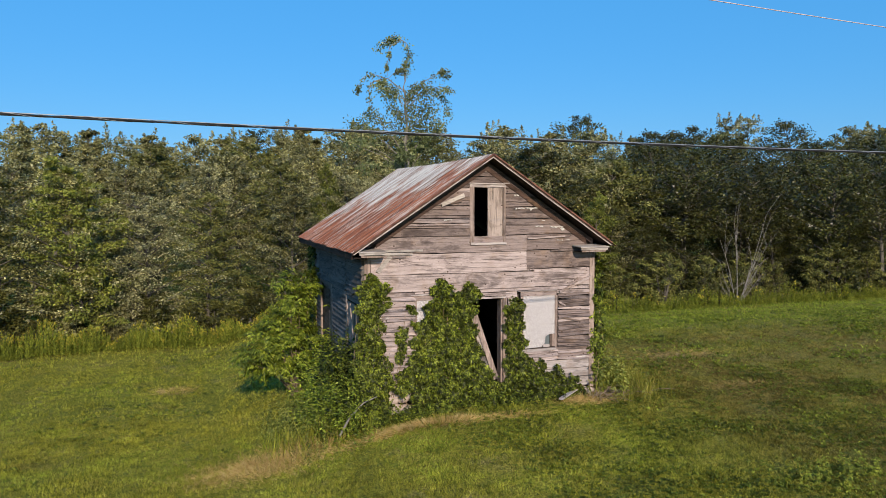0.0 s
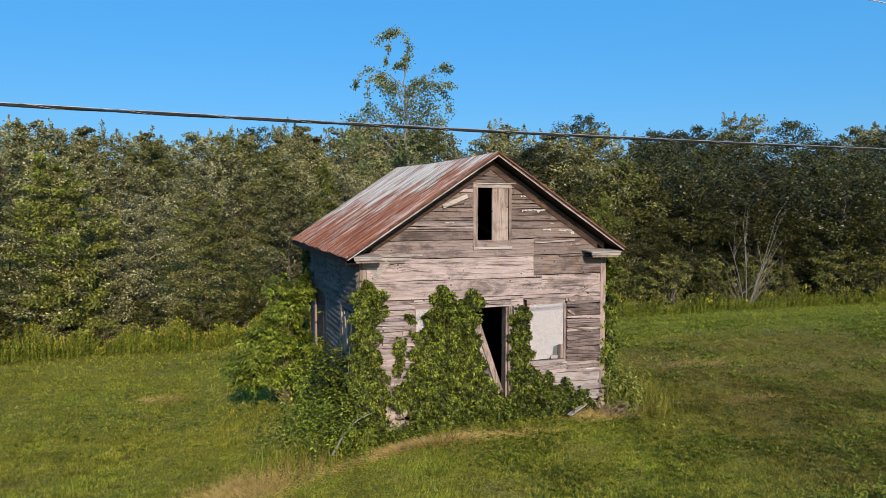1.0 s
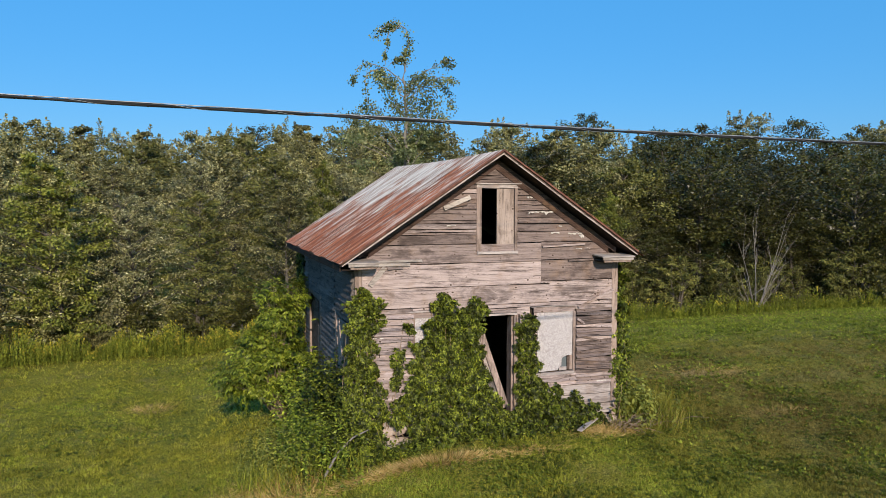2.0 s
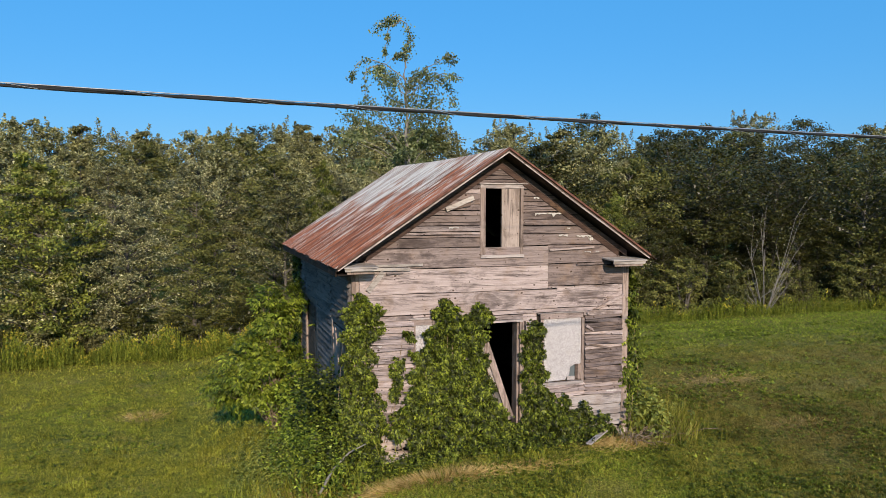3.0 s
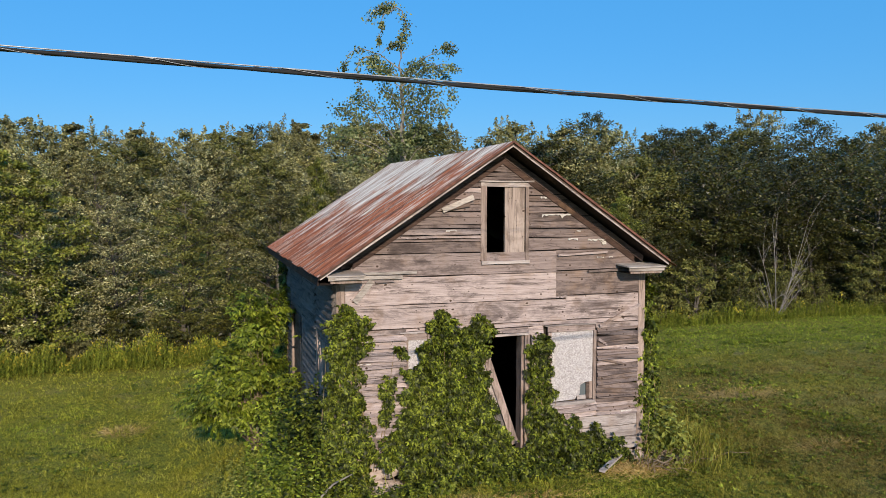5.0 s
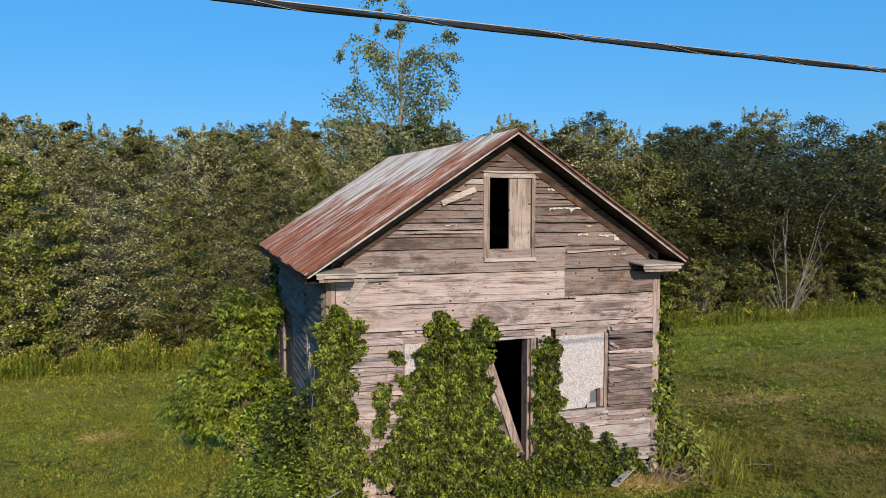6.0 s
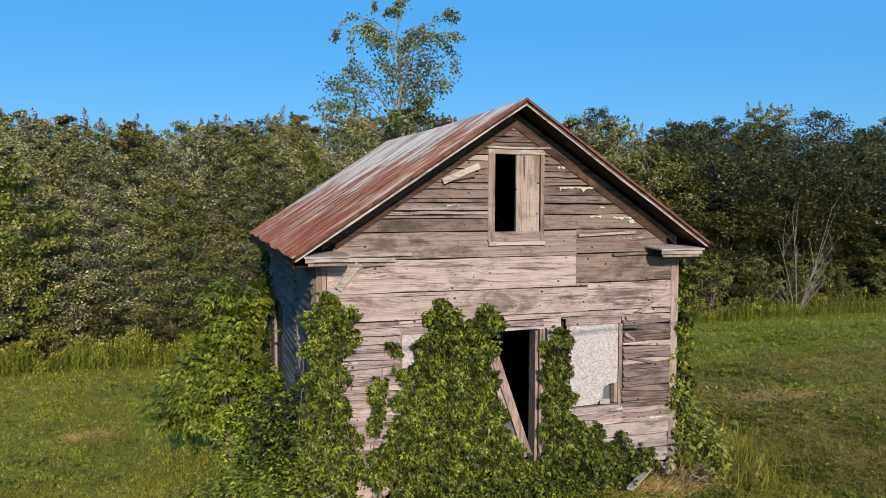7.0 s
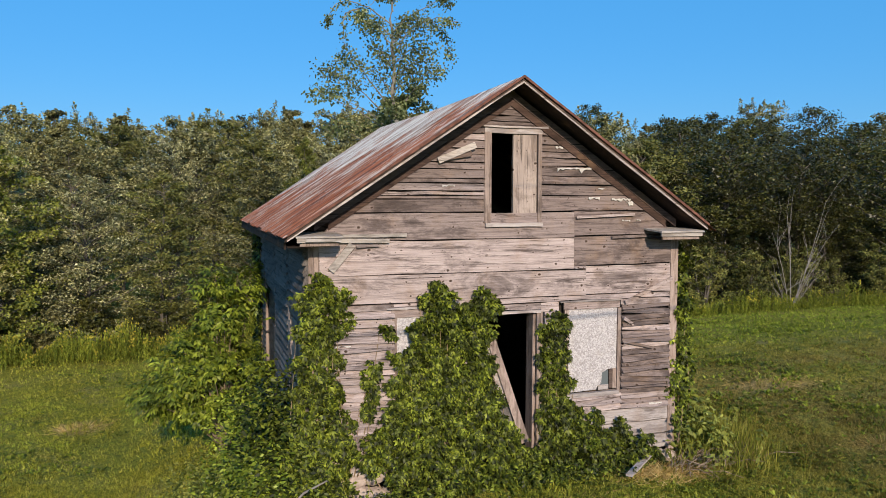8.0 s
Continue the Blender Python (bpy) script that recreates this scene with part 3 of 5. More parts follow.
part("drip_cap", prism(bmesh.new(), ragged(2.12, 2.99, 4.722, 4.742, rb, 5, 0.004), 0.002, 0.065, FRONT), WOOD_TRIM, loft)
part("sill", prism(bmesh.new(), ragged(2.15, 2.92, 3.51, 3.558, rb, 4, 0.003), 0.002, 0.075, FRONT), WOOD_TRIM, loft)
part("shutter", prism(bmesh.new(), ragged(2.535, 2.855, 3.562, 4.650, rb, 3, 0.002), -0.03, 0.016, FRONT), WOOD_SHUTTER, loft, "closed plank shutter leaf")

# door frame and the broken door
door = new("doorway")
door.parent = shed
upright("jamb", 2.875, 2.95, SILL - 0.02, 2.42, 0.036, WOOD_Z, parent=door)
upright("jamb", 1.98, 2.06, SILL - 0.02, 2.42, 0.036, WOOD_Z, parent=door)
part("inner_jamb", box(bmesh.new(), 2.835, 2.873, 0.01, 0.20, SILL, 2.40), WOOD_Z, door)
part("head", prism(bmesh.new(), ragged(2.0, 2.92, 2.418, 2.452, rb, 4, 0.003), 0.002, 0.055, FRONT), WOOD_TRIM, door)
part("plank", beam(bmesh.new(), (2.19, -0.09, 2.22), (2.68, -0.13, 0.80), 0.105, 0.025, (-0.2, -1, 0)), WOOD_Z, door)
part("plank", beam(bmesh.new(), (2.16, -0.05, 2.16), (2.40, -0.07, 1.38), 0.13, 0.02, (0.2, -1, 0)), WOOD_TRIM, door, "pale weathered plank")
part("plank", beam(bmesh.new(), (2.36, -0.06, 1.40), (2.58, -0.08, 0.75), 0.16, 0.02, (0.2, -1, 0)), WOOD_SIDE, door)

# boarded windows
def boarded(name, u0, u1, w0, w1, notch):
    win = new(name)
    win.parent = shed
    if notch:
        poly = [(u0, w0 + 0.01), (u1 - 0.30, w0 + 0.02), (u1 - 0.27, w0 + 0.07), (u1 - 0.22, w0 + 0.10), (u1 - 0.21, w0 + 0.24), (u1 - 0.12, w0 + 0.28), (u1, w0 + 0.29), (u1, w1), (u0, w1)]
    else:
        poly = [(u0, w0), (u1, w0), (u1, w1), (u0, w1)]
    part("panel", prism(bmesh.new(), poly, 0.004, 0.018, FRONT), OSB, win, "pale weathered strand board")
    part("head", prism(bmesh.new(), ragged(u0 - 0.07, u1 + 0.03, w1 + 0.004, w1 + 0.10, rb, 4, 0.004), 0.002, 0.036, FRONT), WOOD_MID, win)
    part("drip_cap", prism(bmesh.new(), ragged(u0 - 0.13, u1 + 0.04, w1 + 0.101, w1 + 0.118, rb, 4, 0.003), 0.002, 0.06, FRONT), WOOD_TRIM, win)
    upright("jamb", u0 - 0.06, u0 - 0.004, w0, w1, 0.036, WOOD_Z, parent=win)
    upright("jamb", u1 + 0.004, u1 + 0.055, w0 - 0.06, w1, 0.036, WOOD_Z, parent=win)
    part("sill", prism(bmesh.new(), ragged(u0 - 0.04, u1 + 0.03, w0 - 0.055, w0 - 0.004, rb, 4, 0.004), 0.002, 0.055, FRONT), WOOD_TRIM, win)
    return win


bw = boarded("boarded_window", 3.325, 4.045, 1.335, 2.43, True)
upright("sash", 3.935, 3.982, 1.36, 1.62, 0.03, WOOD_RAKE, parent=bw)
upright("sash", 3.988, 4.043, 1.36, 1.62, 0.026, WOOD_Z, parent=bw)
upright("sash", 3.78, 3.93, 1.345, 1.41, 0.022, WOOD_TRIM, parent=bw)
gl = Mat("dusty_glass", rough=0.15)
gl.colour((0.12, 0.135, 0.14))
upright("pane", 3.80, 3.932, 1.412, 1.60, 0.008, gl.m, parent=bw, label="sliver of dusty blue-grey glass")
boarded("boarded_window", 1.04, 1.74, 1.34, 2.445, False)

# openings in the side wall
for nm, (u0, u1, w0, w1) in (("side_window", SIDE_WIN), ("side_doorway", SIDE_DOOR)):
    fr = new(nm)
    fr.parent = shed
    upright("jamb", u0 - 0.095, u0, w0 - 0.02, w1 + 0.09, 0.04, WOOD_Z, LEFT, fr)
    upright("jamb", u1, u1 + 0.095, w0 - 0.02, w1 + 0.09, 0.04, WOOD_Z, LEFT, fr)
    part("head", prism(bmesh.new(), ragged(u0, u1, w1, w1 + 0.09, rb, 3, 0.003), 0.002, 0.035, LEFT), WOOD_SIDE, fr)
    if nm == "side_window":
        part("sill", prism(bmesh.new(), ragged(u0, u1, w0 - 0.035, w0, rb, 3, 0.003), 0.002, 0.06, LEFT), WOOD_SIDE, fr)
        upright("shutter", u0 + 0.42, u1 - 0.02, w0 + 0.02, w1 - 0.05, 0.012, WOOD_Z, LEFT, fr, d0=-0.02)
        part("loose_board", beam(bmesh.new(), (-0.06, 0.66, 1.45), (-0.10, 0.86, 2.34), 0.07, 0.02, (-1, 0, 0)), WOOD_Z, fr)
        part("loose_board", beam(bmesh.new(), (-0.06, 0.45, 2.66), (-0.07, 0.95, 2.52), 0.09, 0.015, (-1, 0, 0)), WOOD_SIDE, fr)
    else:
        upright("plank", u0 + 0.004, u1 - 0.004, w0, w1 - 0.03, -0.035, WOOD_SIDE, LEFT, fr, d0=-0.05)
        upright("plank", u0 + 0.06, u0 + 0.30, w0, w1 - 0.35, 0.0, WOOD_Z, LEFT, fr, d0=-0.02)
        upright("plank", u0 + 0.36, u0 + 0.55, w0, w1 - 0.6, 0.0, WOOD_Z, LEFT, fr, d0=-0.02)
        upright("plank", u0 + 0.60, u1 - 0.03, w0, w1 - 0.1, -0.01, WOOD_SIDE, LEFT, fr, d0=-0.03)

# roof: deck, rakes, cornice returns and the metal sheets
roof = part("roof", bmesh.new(), WOOD_DARK, shed, "rusted corrugated metal roof on a plank deck coloured dark for shade")
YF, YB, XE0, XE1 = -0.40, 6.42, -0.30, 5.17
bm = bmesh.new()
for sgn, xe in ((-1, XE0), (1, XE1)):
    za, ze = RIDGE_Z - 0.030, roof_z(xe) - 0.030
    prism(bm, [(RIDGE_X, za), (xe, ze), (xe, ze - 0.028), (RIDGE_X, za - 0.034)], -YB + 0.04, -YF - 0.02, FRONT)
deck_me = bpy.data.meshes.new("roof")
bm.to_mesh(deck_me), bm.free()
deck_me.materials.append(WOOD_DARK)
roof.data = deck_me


def sheet_mesh(sgn, y0, y1, s0, s1, rng):
    """One corrugated sheet from s0 to s1 metres down the slope."""
    ny = int((y1 - y0) / 0.068 * 8)
    ns = 6
    cs = 1 / math.hypot(1, SLOPE)
    ys = np.linspace(y0, y1, ny + 1)
    lift, bend, skew = rng.uniform(0, 0.005), rng.normal(0, 0.005), rng.normal(0, 0.012)
    bm = bmesh.new()
    rows = []
    for k in range(ns + 1):
        f = k / ns
        s = s0 + (s1 - s0) * f + (skew * (ys - y0) / (y1 - y0) if k == ns else 0 * ys)
        x = RIDGE_X + sgn * s * cs
        z = RIDGE_Z - SLOPE * s * cs + 0.008 * np.cos(2 * math.pi * ys / 0.068) + lift + bend * math.sin(math.pi * f)
        z = z - 0.025 * np.sin(math.pi * (ys + 0.4) / 6.0) * (1 - 0.6 * np.abs(x - RIDGE_X) / 2.7)
        rows.append([bm.verts.new((float(a), float(b), float(c))) for a, b, c in zip(x, ys, z)])
    for u, v in zip(rows, rows[1:]):
        for k in range(ny):
            q = (u[k], u[k + 1], v[k + 1], v[k])
            bm.faces.new(q if sgn < 0 else q[::-1])
    for f in bm.faces:
        f.smooth = True
    return bm


rr = np.random.default_rng(5)
slope_len = 2.74 * math.hypot(1, SLOPE)
for sgn in (-1, 1):
    y = YF - 0.03
    while y < YB - 0.1:
        y1 = min(y + 0.68, YB + 0.04)
        cutoff = rr.uniform(1.55, 1.75)
        for a, b in ((-0.0, cutoff + 0.12), (cutoff, slope_len + 0.06 + rr.uniform(-0.03, 0.03))):
            sh = part("metal_sheet", sheet_mesh(sgn, y, y1 + 0.05, a, b, rr), ROOF, roof)
            sh.location.z = 0.0 if a else 0.006
        y += 0.63
for sgn, xe in ((-1, XE0), (1, XE1)):
    def rake(o0, o1, d0, d1, name, mat, x0=RIDGE_X, x1=None):
        x1 = xe - sgn * 0.02 if x1 is None else x1
        poly = []
        xs = np.linspace(x0, x1, 9)
        for x in xs:
            poly.append((x, roof_z(x) - o0 + rb.normal(0, 0.002)))
        for x in xs[::-1]:
            poly.append((x, roof_z(x) - o1 + rb.normal(0, 0.003)))
        return part(name, prism(bmesh.new(), poly, d0, d1, FRONT), mat, roof)
    rake(-0.020, 0.014, 0.404, 0.436, "rake_flashing", RUST)
    rake(0.016, 0.040, 0.385, 0.402, "barge_board", WOOD_RAKE)
    rake(0.042, 0.068, 0.380, 0.396, "barge_strip", WOOD_TRIM)
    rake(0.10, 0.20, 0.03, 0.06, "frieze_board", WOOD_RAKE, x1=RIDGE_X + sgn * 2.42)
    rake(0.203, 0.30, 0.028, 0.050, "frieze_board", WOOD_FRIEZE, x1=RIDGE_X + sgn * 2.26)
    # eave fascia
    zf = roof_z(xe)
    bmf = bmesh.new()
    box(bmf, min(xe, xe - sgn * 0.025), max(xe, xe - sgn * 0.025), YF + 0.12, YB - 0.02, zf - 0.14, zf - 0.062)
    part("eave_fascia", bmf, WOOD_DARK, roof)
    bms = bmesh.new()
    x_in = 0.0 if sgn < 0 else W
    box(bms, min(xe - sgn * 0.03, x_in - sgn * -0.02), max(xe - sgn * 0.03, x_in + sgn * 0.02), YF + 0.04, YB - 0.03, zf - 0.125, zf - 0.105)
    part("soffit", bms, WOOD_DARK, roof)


def cornice(name, x0, x1, broken):
    """A boxed eave return on the gable, with a little sloping shelf."""
    ret = new(name)
    ret.parent = shed
    bm = bmesh.new()
    prism(bm, [(-0.02, 3.475), (0.43, 3.445), (0.43, 3.425), (-0.02, 3.45)], x0, x1, lambda u, d, w: (d, -u, w))
    part("shelf", bm, WOOD_PALE, ret, "pale weathered shelf board")
    part("fascia", box(bmesh.new(), x0 + 0.015, x1 - 0.02, -0.41, -0.388, 3.375, 3.428), WOOD_PALE, ret)
    part("moulding", box(bmesh.new(), x0 + 0.05, x1 - 0.05, -0.385, -0.36, 3.335, 3.372), WOOD_Z, ret)
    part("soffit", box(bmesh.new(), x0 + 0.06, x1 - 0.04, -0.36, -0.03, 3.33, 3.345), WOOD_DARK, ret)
    if broken:
        part("splinter", beam(bmesh.new(), (x0 + 0.10, -0.43, 3.402), (x1 - 0.02, -0.425, 3.40), 0.035, 0.012), WOOD_PALE, ret)
    return ret


cornice("eave_return", -0.19, 0.33, True)
cornice("eave_return", 4.42, 5.08, False)

# loose and broken boards on the gable
def loose(p, q, wd, mat, label="loose weathered board"):
    p, q = (p[0], p[1] - 0.022, p[2]), (q[0], q[1] - 0.022, q[2])
    part("loose_board", beam(bmesh.new(), p, q, wd, 0.018), mat, front_wall, label)


loose((0.34, -0.060, 3.425), (1.15, -0.048, 3.428), 0.040, WOOD_PALE)
loose((0.30, -0.050, 3.375), (0.94, -0.046, 3.362), 0.05, WOOD_PALE)
loose((0.50, -0.055, 3.33), (0.25, -0.048, 3.03), 0.085, WOOD_PALE)
loose((1.54, -0.050, 4.305), (2.00, -0.085, 4.50), 0.075, WOOD_PALE, "split board hanging askew")
loose((1.66, -0.048, 4.35), (1.96, -0.050, 4.40), 0.07, WOOD_RAKE, "split board hanging askew")
loose((4.13, -0.055, 2.50), (4.86, -0.050, 2.80), 0.05, WOOD_X)
loose((4.16, -0.045, 1.97), (4.58, -0.05, 1.87), 0.032, WOOD_GABLE)
loose((3.92, -0.046, 3.36), (4.46, -0.046, 3.372), 0.035, WOOD_GABLE)
loose((3.40, -0.046, 3.62), (4.25, -0.046, 3.655), 0.03, WOOD_X)
loose((0.55, -0.046, 3.30), (0.82, -0.048, 3.315), 0.03, WOOD_X)
loose((4.12, -0.05, 2.29), (4.26, -0.06, 2.20), 0.04, WOOD_X)


def flakes(u0, u1, w, n, h, rng):
    """A torn strip of peeling paint along a board's edge."""
    bm = bmesh.new()
    xs = np.linspace(u0, u1, n)
    lo = w - np.abs(rng.normal(h, h * 0.6, n))
    poly = [(float(x), w + float(rng.normal(0, 0.004))) for x in xs] + [(float(x), float(z)) for x, z in zip(xs[::-1], lo[::-1])]
    part("paint_flake", prism(bm, poly, 0.040, 0.050, FRONT), PAINT, front_wall, "curl of white paint")


rf = np.random.default_rng(3)
for u0, u1, w, n, h in ((3.13, 3.62, 4.245, 14, 0.022), (3.10, 3.2, 4.51, 6, 0.02), (3.58, 3.74, 3.875, 7, 0.02), (3.92, 4.24, 3.86, 12, 0.028), (4.14, 4.24, 3.82, 6, 0.03),
                          (3.72, 3.82, 3.99, 6, 0.012), (4.08, 4.2, 3.58, 8, 0.010), (4.3, 4.36, 3.58, 5, 0.012), (1.60, 1.76, 4.02, 7, 0.012), (0.30, 0.48, 2.15, 8, 0.014), (4.45, 4.5, 1.97, 6, 0.015), (4.55, 4.75, 1.11, 9, 0.014)):
    flakes(u0, u1, w, n, h, rf)


# stones that show at the foot of the wall
def stone(name, x, y, z, r, rng):
    bm = bmesh.new()
    bmesh.ops.create_icosphere(bm, subdivisions=2, radius=1.0)
    for v in bm.verts:
        v.co *= 1 + rng.normal(0, 0.07)
        v.co = Vector((x + v.co.x * r * 1.25, y + v.co.y * r * 0.8, z + v.co.z * r * 0.8))
    return part(name, bm, STONE, shed)


rs = np.random.default_rng(2)
for x, z, r in ((0.30, 0.30, 0.16), (0.58, 0.34, 0.15), (0.82, 0.30, 0.15), (0.55, 0.52, 0.11), (0.75, 0.53, 0.10), (0.36, 0.54, 0.09), (4.70, 0.36, 0.13), (4.86, 0.34, 0.12), (4.5, 0.36, 0.12)):
    stone("footing_stone", x, -0.02, z, r, rs)


# ---- the woods ----
def crown_leaves(rng, centres, radii, per, leaf, up=0.55, flat=0.5):
    """Leaves over the outside of flattened clumps: base points, directions, normals, lengths."""
    c = np.repeat(centres, per, 0)
    r = np.repeat(radii, per)[:, None]
    off = unit(rng.normal(0, 1, c.shape) + [0, 0, 0.25]) * (rng.random((len(c), 1)) ** 0.38)
    ragged_edge = 1 + 0.35 * rng.normal(0, 1, (len(c), 1)) * (rng.random((len(c), 1)) < 0.25)
    p = c + off * r * ragged_edge * np.array([1, 1, flat])
    a = unit(rng.normal(0, 0.8, c.shape) + off * 0.9 + np.array([0, 0, -0.35]))
    n = unit(rng.normal(0, 0.5, c.shape) + off * 0.8 + np.array([0, 0, up]))
    return p, a, n, leaf * rng.uniform(0.6, 1.35, len(c))


TIP = {}


def make_tree(name, seed, h, r, base, boughs, per, leaf, mat, bark, label, width=0.62, peak=0.42, stems=1, lump=0.40, top=0.0, rise=0.25, fill=32, reach=4, flat=0.5, blunt=2.0):
    """A tree with a tapered trunk and boughs, each hung with leafy sprays along its outer part. Built at the origin."""
    rng = np.random.default_rng(seed)
    root = new(name)
    tagged(root, label, "tree" if name != "shrub" else "shrub")
    bm = bmesh.new()
    trunks = []
    for s in range(stems):
        sway = rng.normal(0, 0.03 * h, (5, 2)).cumsum(0) * (0.5 if stems == 1 else 1.0)
        lean = rng.normal(0, 0.10 * h, 2) if stems > 1 else np.zeros(2)
        hh = h * (0.95 if s == 0 else rng.uniform(0.6, 0.9))
        pts = [(0.06 * s, 0, -0.3)] + [(float(sway[k, 0] * (k + 1) / 5 + lean[0] * (k + 1) / 5 + 0.06 * s), float(sway[k, 1] * (k + 1) / 5 + lean[1] * (k + 1) / 5), hh * (k + 1) / 5) for k in range(5)]
        r0 = 0.011 * h + 0.018
        tube(bm, pts, [r0 * (1 - 0.9 * k / 5) for k in range(6)], 7)
        trunks.append(np.array(pts))
    cen, size = [], []
    u = base + (1 - base) * (np.arange(boughs) + rng.random(boughs)) / boughs
    ang = np.arange(boughs) * 2.4 + rng.normal(0, 0.4, boughs)
    lob = rng.uniform(0, 6, 2)
    for k in range(boughs):
        f = (u[k] - base) / (1 - base)
        prof = max(0.10, 1 - abs(2 * f ** peak - 1) ** blunt) ** 0.6
        ln = r * prof * (1 + 0.20 * math.sin(2 * ang[k] + lob[0]) + 0.15 * math.sin(3 * ang[k] + 5 * u[k] + lob[1])) * rng.uniform(0.72, 1.12)
        t = trunks[k % stems]
        tip_z = u[k] * h
        z0 = max(0.15, tip_z - rise * ln - 0.1)
        z0 = min(z0, t[-1, 2])
        s0 = np.array([np.interp(z0, t[:, 2], t[:, 0]), np.interp(z0, t[:, 2], t[:, 1]), z0])
        d = np.array([math.cos(ang[k]), math.sin(ang[k]), 0.0])
        side = np.array([-d[1], d[0], 0.0])

        def along(g):
            return s0 + d * ln * g + np.array([0, 0, (tip_z - z0) * (1.7 * g - 0.7 * g * g)])

        tube(bm, [tuple(s0), tuple(along(0.5)), tuple(along(1.0))], [0.0028 * h + 0.004, 0.0016 * h + 0.003, 0.003], 4)
        for j in range(reach):
            g = 0.42 + 0.58 * (j + rng.random() * 0.7) / reach
            cen.append(along(g) + side * rng.normal(0, 0.17 * ln * g) + [0, 0, rng.normal(0, 0.05) + 0.04])
            size.append((lump * (0.5 + 0.5 * prof)) * rng.uniform(0.65, 1.25))
    # the shaded inside of the crown
    for k in range(fill):
        f = rng.random()
        z = h * (base + (0.88 - base) * f)
        a = rng.uniform(0, 6.28)
        q = r * 0.42 * max(0.1, 1 - abs(2 * f ** peak - 1) ** blunt) ** 0.6 * rng.random() ** 0.5
        cen.append(np.array([np.interp(z, trunks[0][:, 2], trunks[0][:, 0]) + q * math.cos(a), np.interp(z, trunks[0][:, 2], trunks[0][:, 1]) + q * math.sin(a), z]))
        size.append(lump * 1.25)
    part("trunk", bm, bark, root)
    p, a, n, ln = crown_leaves(rng, np.array(cen), np.array(size), per, leaf, flat=flat)
    if top:
        # thin leading shoots that stand out over the crown
        ns = 11
        base_p = np.stack([rng.normal(0, r * 0.33, ns), rng.normal(0, r * 0.33, ns), rng.uniform(0.76, 0.93, ns) * h], 1)
        f = rng.random((ns, 120)) ** 0.9
        sp = (base_p[:, None, :] + f[..., None] * (np.array([0, 0, top]) * rng.uniform(0.5, 1.1, (ns, 1, 1)) + rng.normal(0, 0.12, (ns, 1, 3))) + rng.normal(0, 0.15, (ns, 120, 3)) * (1.1 - f[..., None])).reshape(-1, 3)
        p = np.concatenate([p, sp])
        a = np.concatenate([a, unit(rng.normal(0, 0.8, sp.shape) + np.array([0, 0, 0.6]))])
        n = np.concatenate([n, unit(rng.normal(0, 1, sp.shape))])
        ln = np.concatenate([ln, leaf * rng.uniform(0.6, 1.0, len(sp))])
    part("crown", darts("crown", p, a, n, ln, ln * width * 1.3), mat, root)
    TIP[root.name] = float(np.sort(p[:, 2])[-12])
    return root


KINDS = [
    make_tree("tree", 101, 8.5, 2.3, 0.06, 58, 68, 0.093, LEAF_ASPEN, BARK, "grey-green poplar with a full leafy crown at the wood edge", top=0.8, rise=0.55, lump=0.40, peak=0.55, blunt=2.2),
    make_tree("tree", 102, 8.5, 2.6, 0.05, 60, 68, 0.093, LEAF_SILVER, BARK, "willow with silvery leaf undersides at the wood edge", width=0.5, top=0.6, rise=0.5, lump=0.42, peak=0.6, blunt=2.4),
    make_tree("tree", 103, 9.0, 2.8, 0.06, 58, 68, 0.106, LEAF_MAPLE, BARK, "dark green maple with a broad rounded crown", rise=0.3, lump=0.46, flat=0.55, peak=0.72, blunt=2.8),
    make_tree("tree", 104, 8.0, 2.2, 0.07, 54, 68, 0.093, LEAF_OLIVE, BARK, "olive-green ash with an uneven crown", rise=0.35, lump=0.40, peak=0.6, blunt=2.4),
    make_tree("tree", 105, 7.5, 2.0, 0.07, 54, 68, 0.093, LEAF_LIME, BARK, "yellow-green young maple in sun", rise=0.3, lump=0.38, peak=0.6, blunt=2.4),
    make_tree("tree", 106, 9.0, 1.4, 0.10, 44, 70, 0.105, LEAF_ASPEN, BARK, "slender upright aspen with a narrow crown", top=1.0, rise=0.8, lump=0.34, fill=25),
    make_tree("tree", 107, 9.5, 1.9, 0.25, 30, 38, 0.10, LEAF_SILVER, BARK_PALE, "thin airy poplar with sparse pale leaves", top=0.9, rise=0.7, lump=0.34, fill=8),
]
FAR = [
    make_tree("tree", 111, 8.5, 2.4, 0.48, 34, 44, 0.118, LEAF_ASPEN, BARK, "grey-green poplar deeper in the wood", top=1.3, peak=0.6, rise=0.6, fill=20, lump=0.44),
    make_tree("tree", 112, 9.0, 2.8, 0.42, 46, 46, 0.118, LEAF_MAPLE, BARK, "dark green maple deeper in the wood", rise=0.5, fill=30, lump=0.52, peak=0.8, blunt=2.6, flat=0.7, reach=3),
    make_tree("tree", 113, 8.5, 2.3, 0.48, 34, 44, 0.118, LEAF_OLIVE, BARK, "olive ash deeper in the wood", top=0.9, peak=0.65, rise=0.5, fill=20, lump=0.44),
]
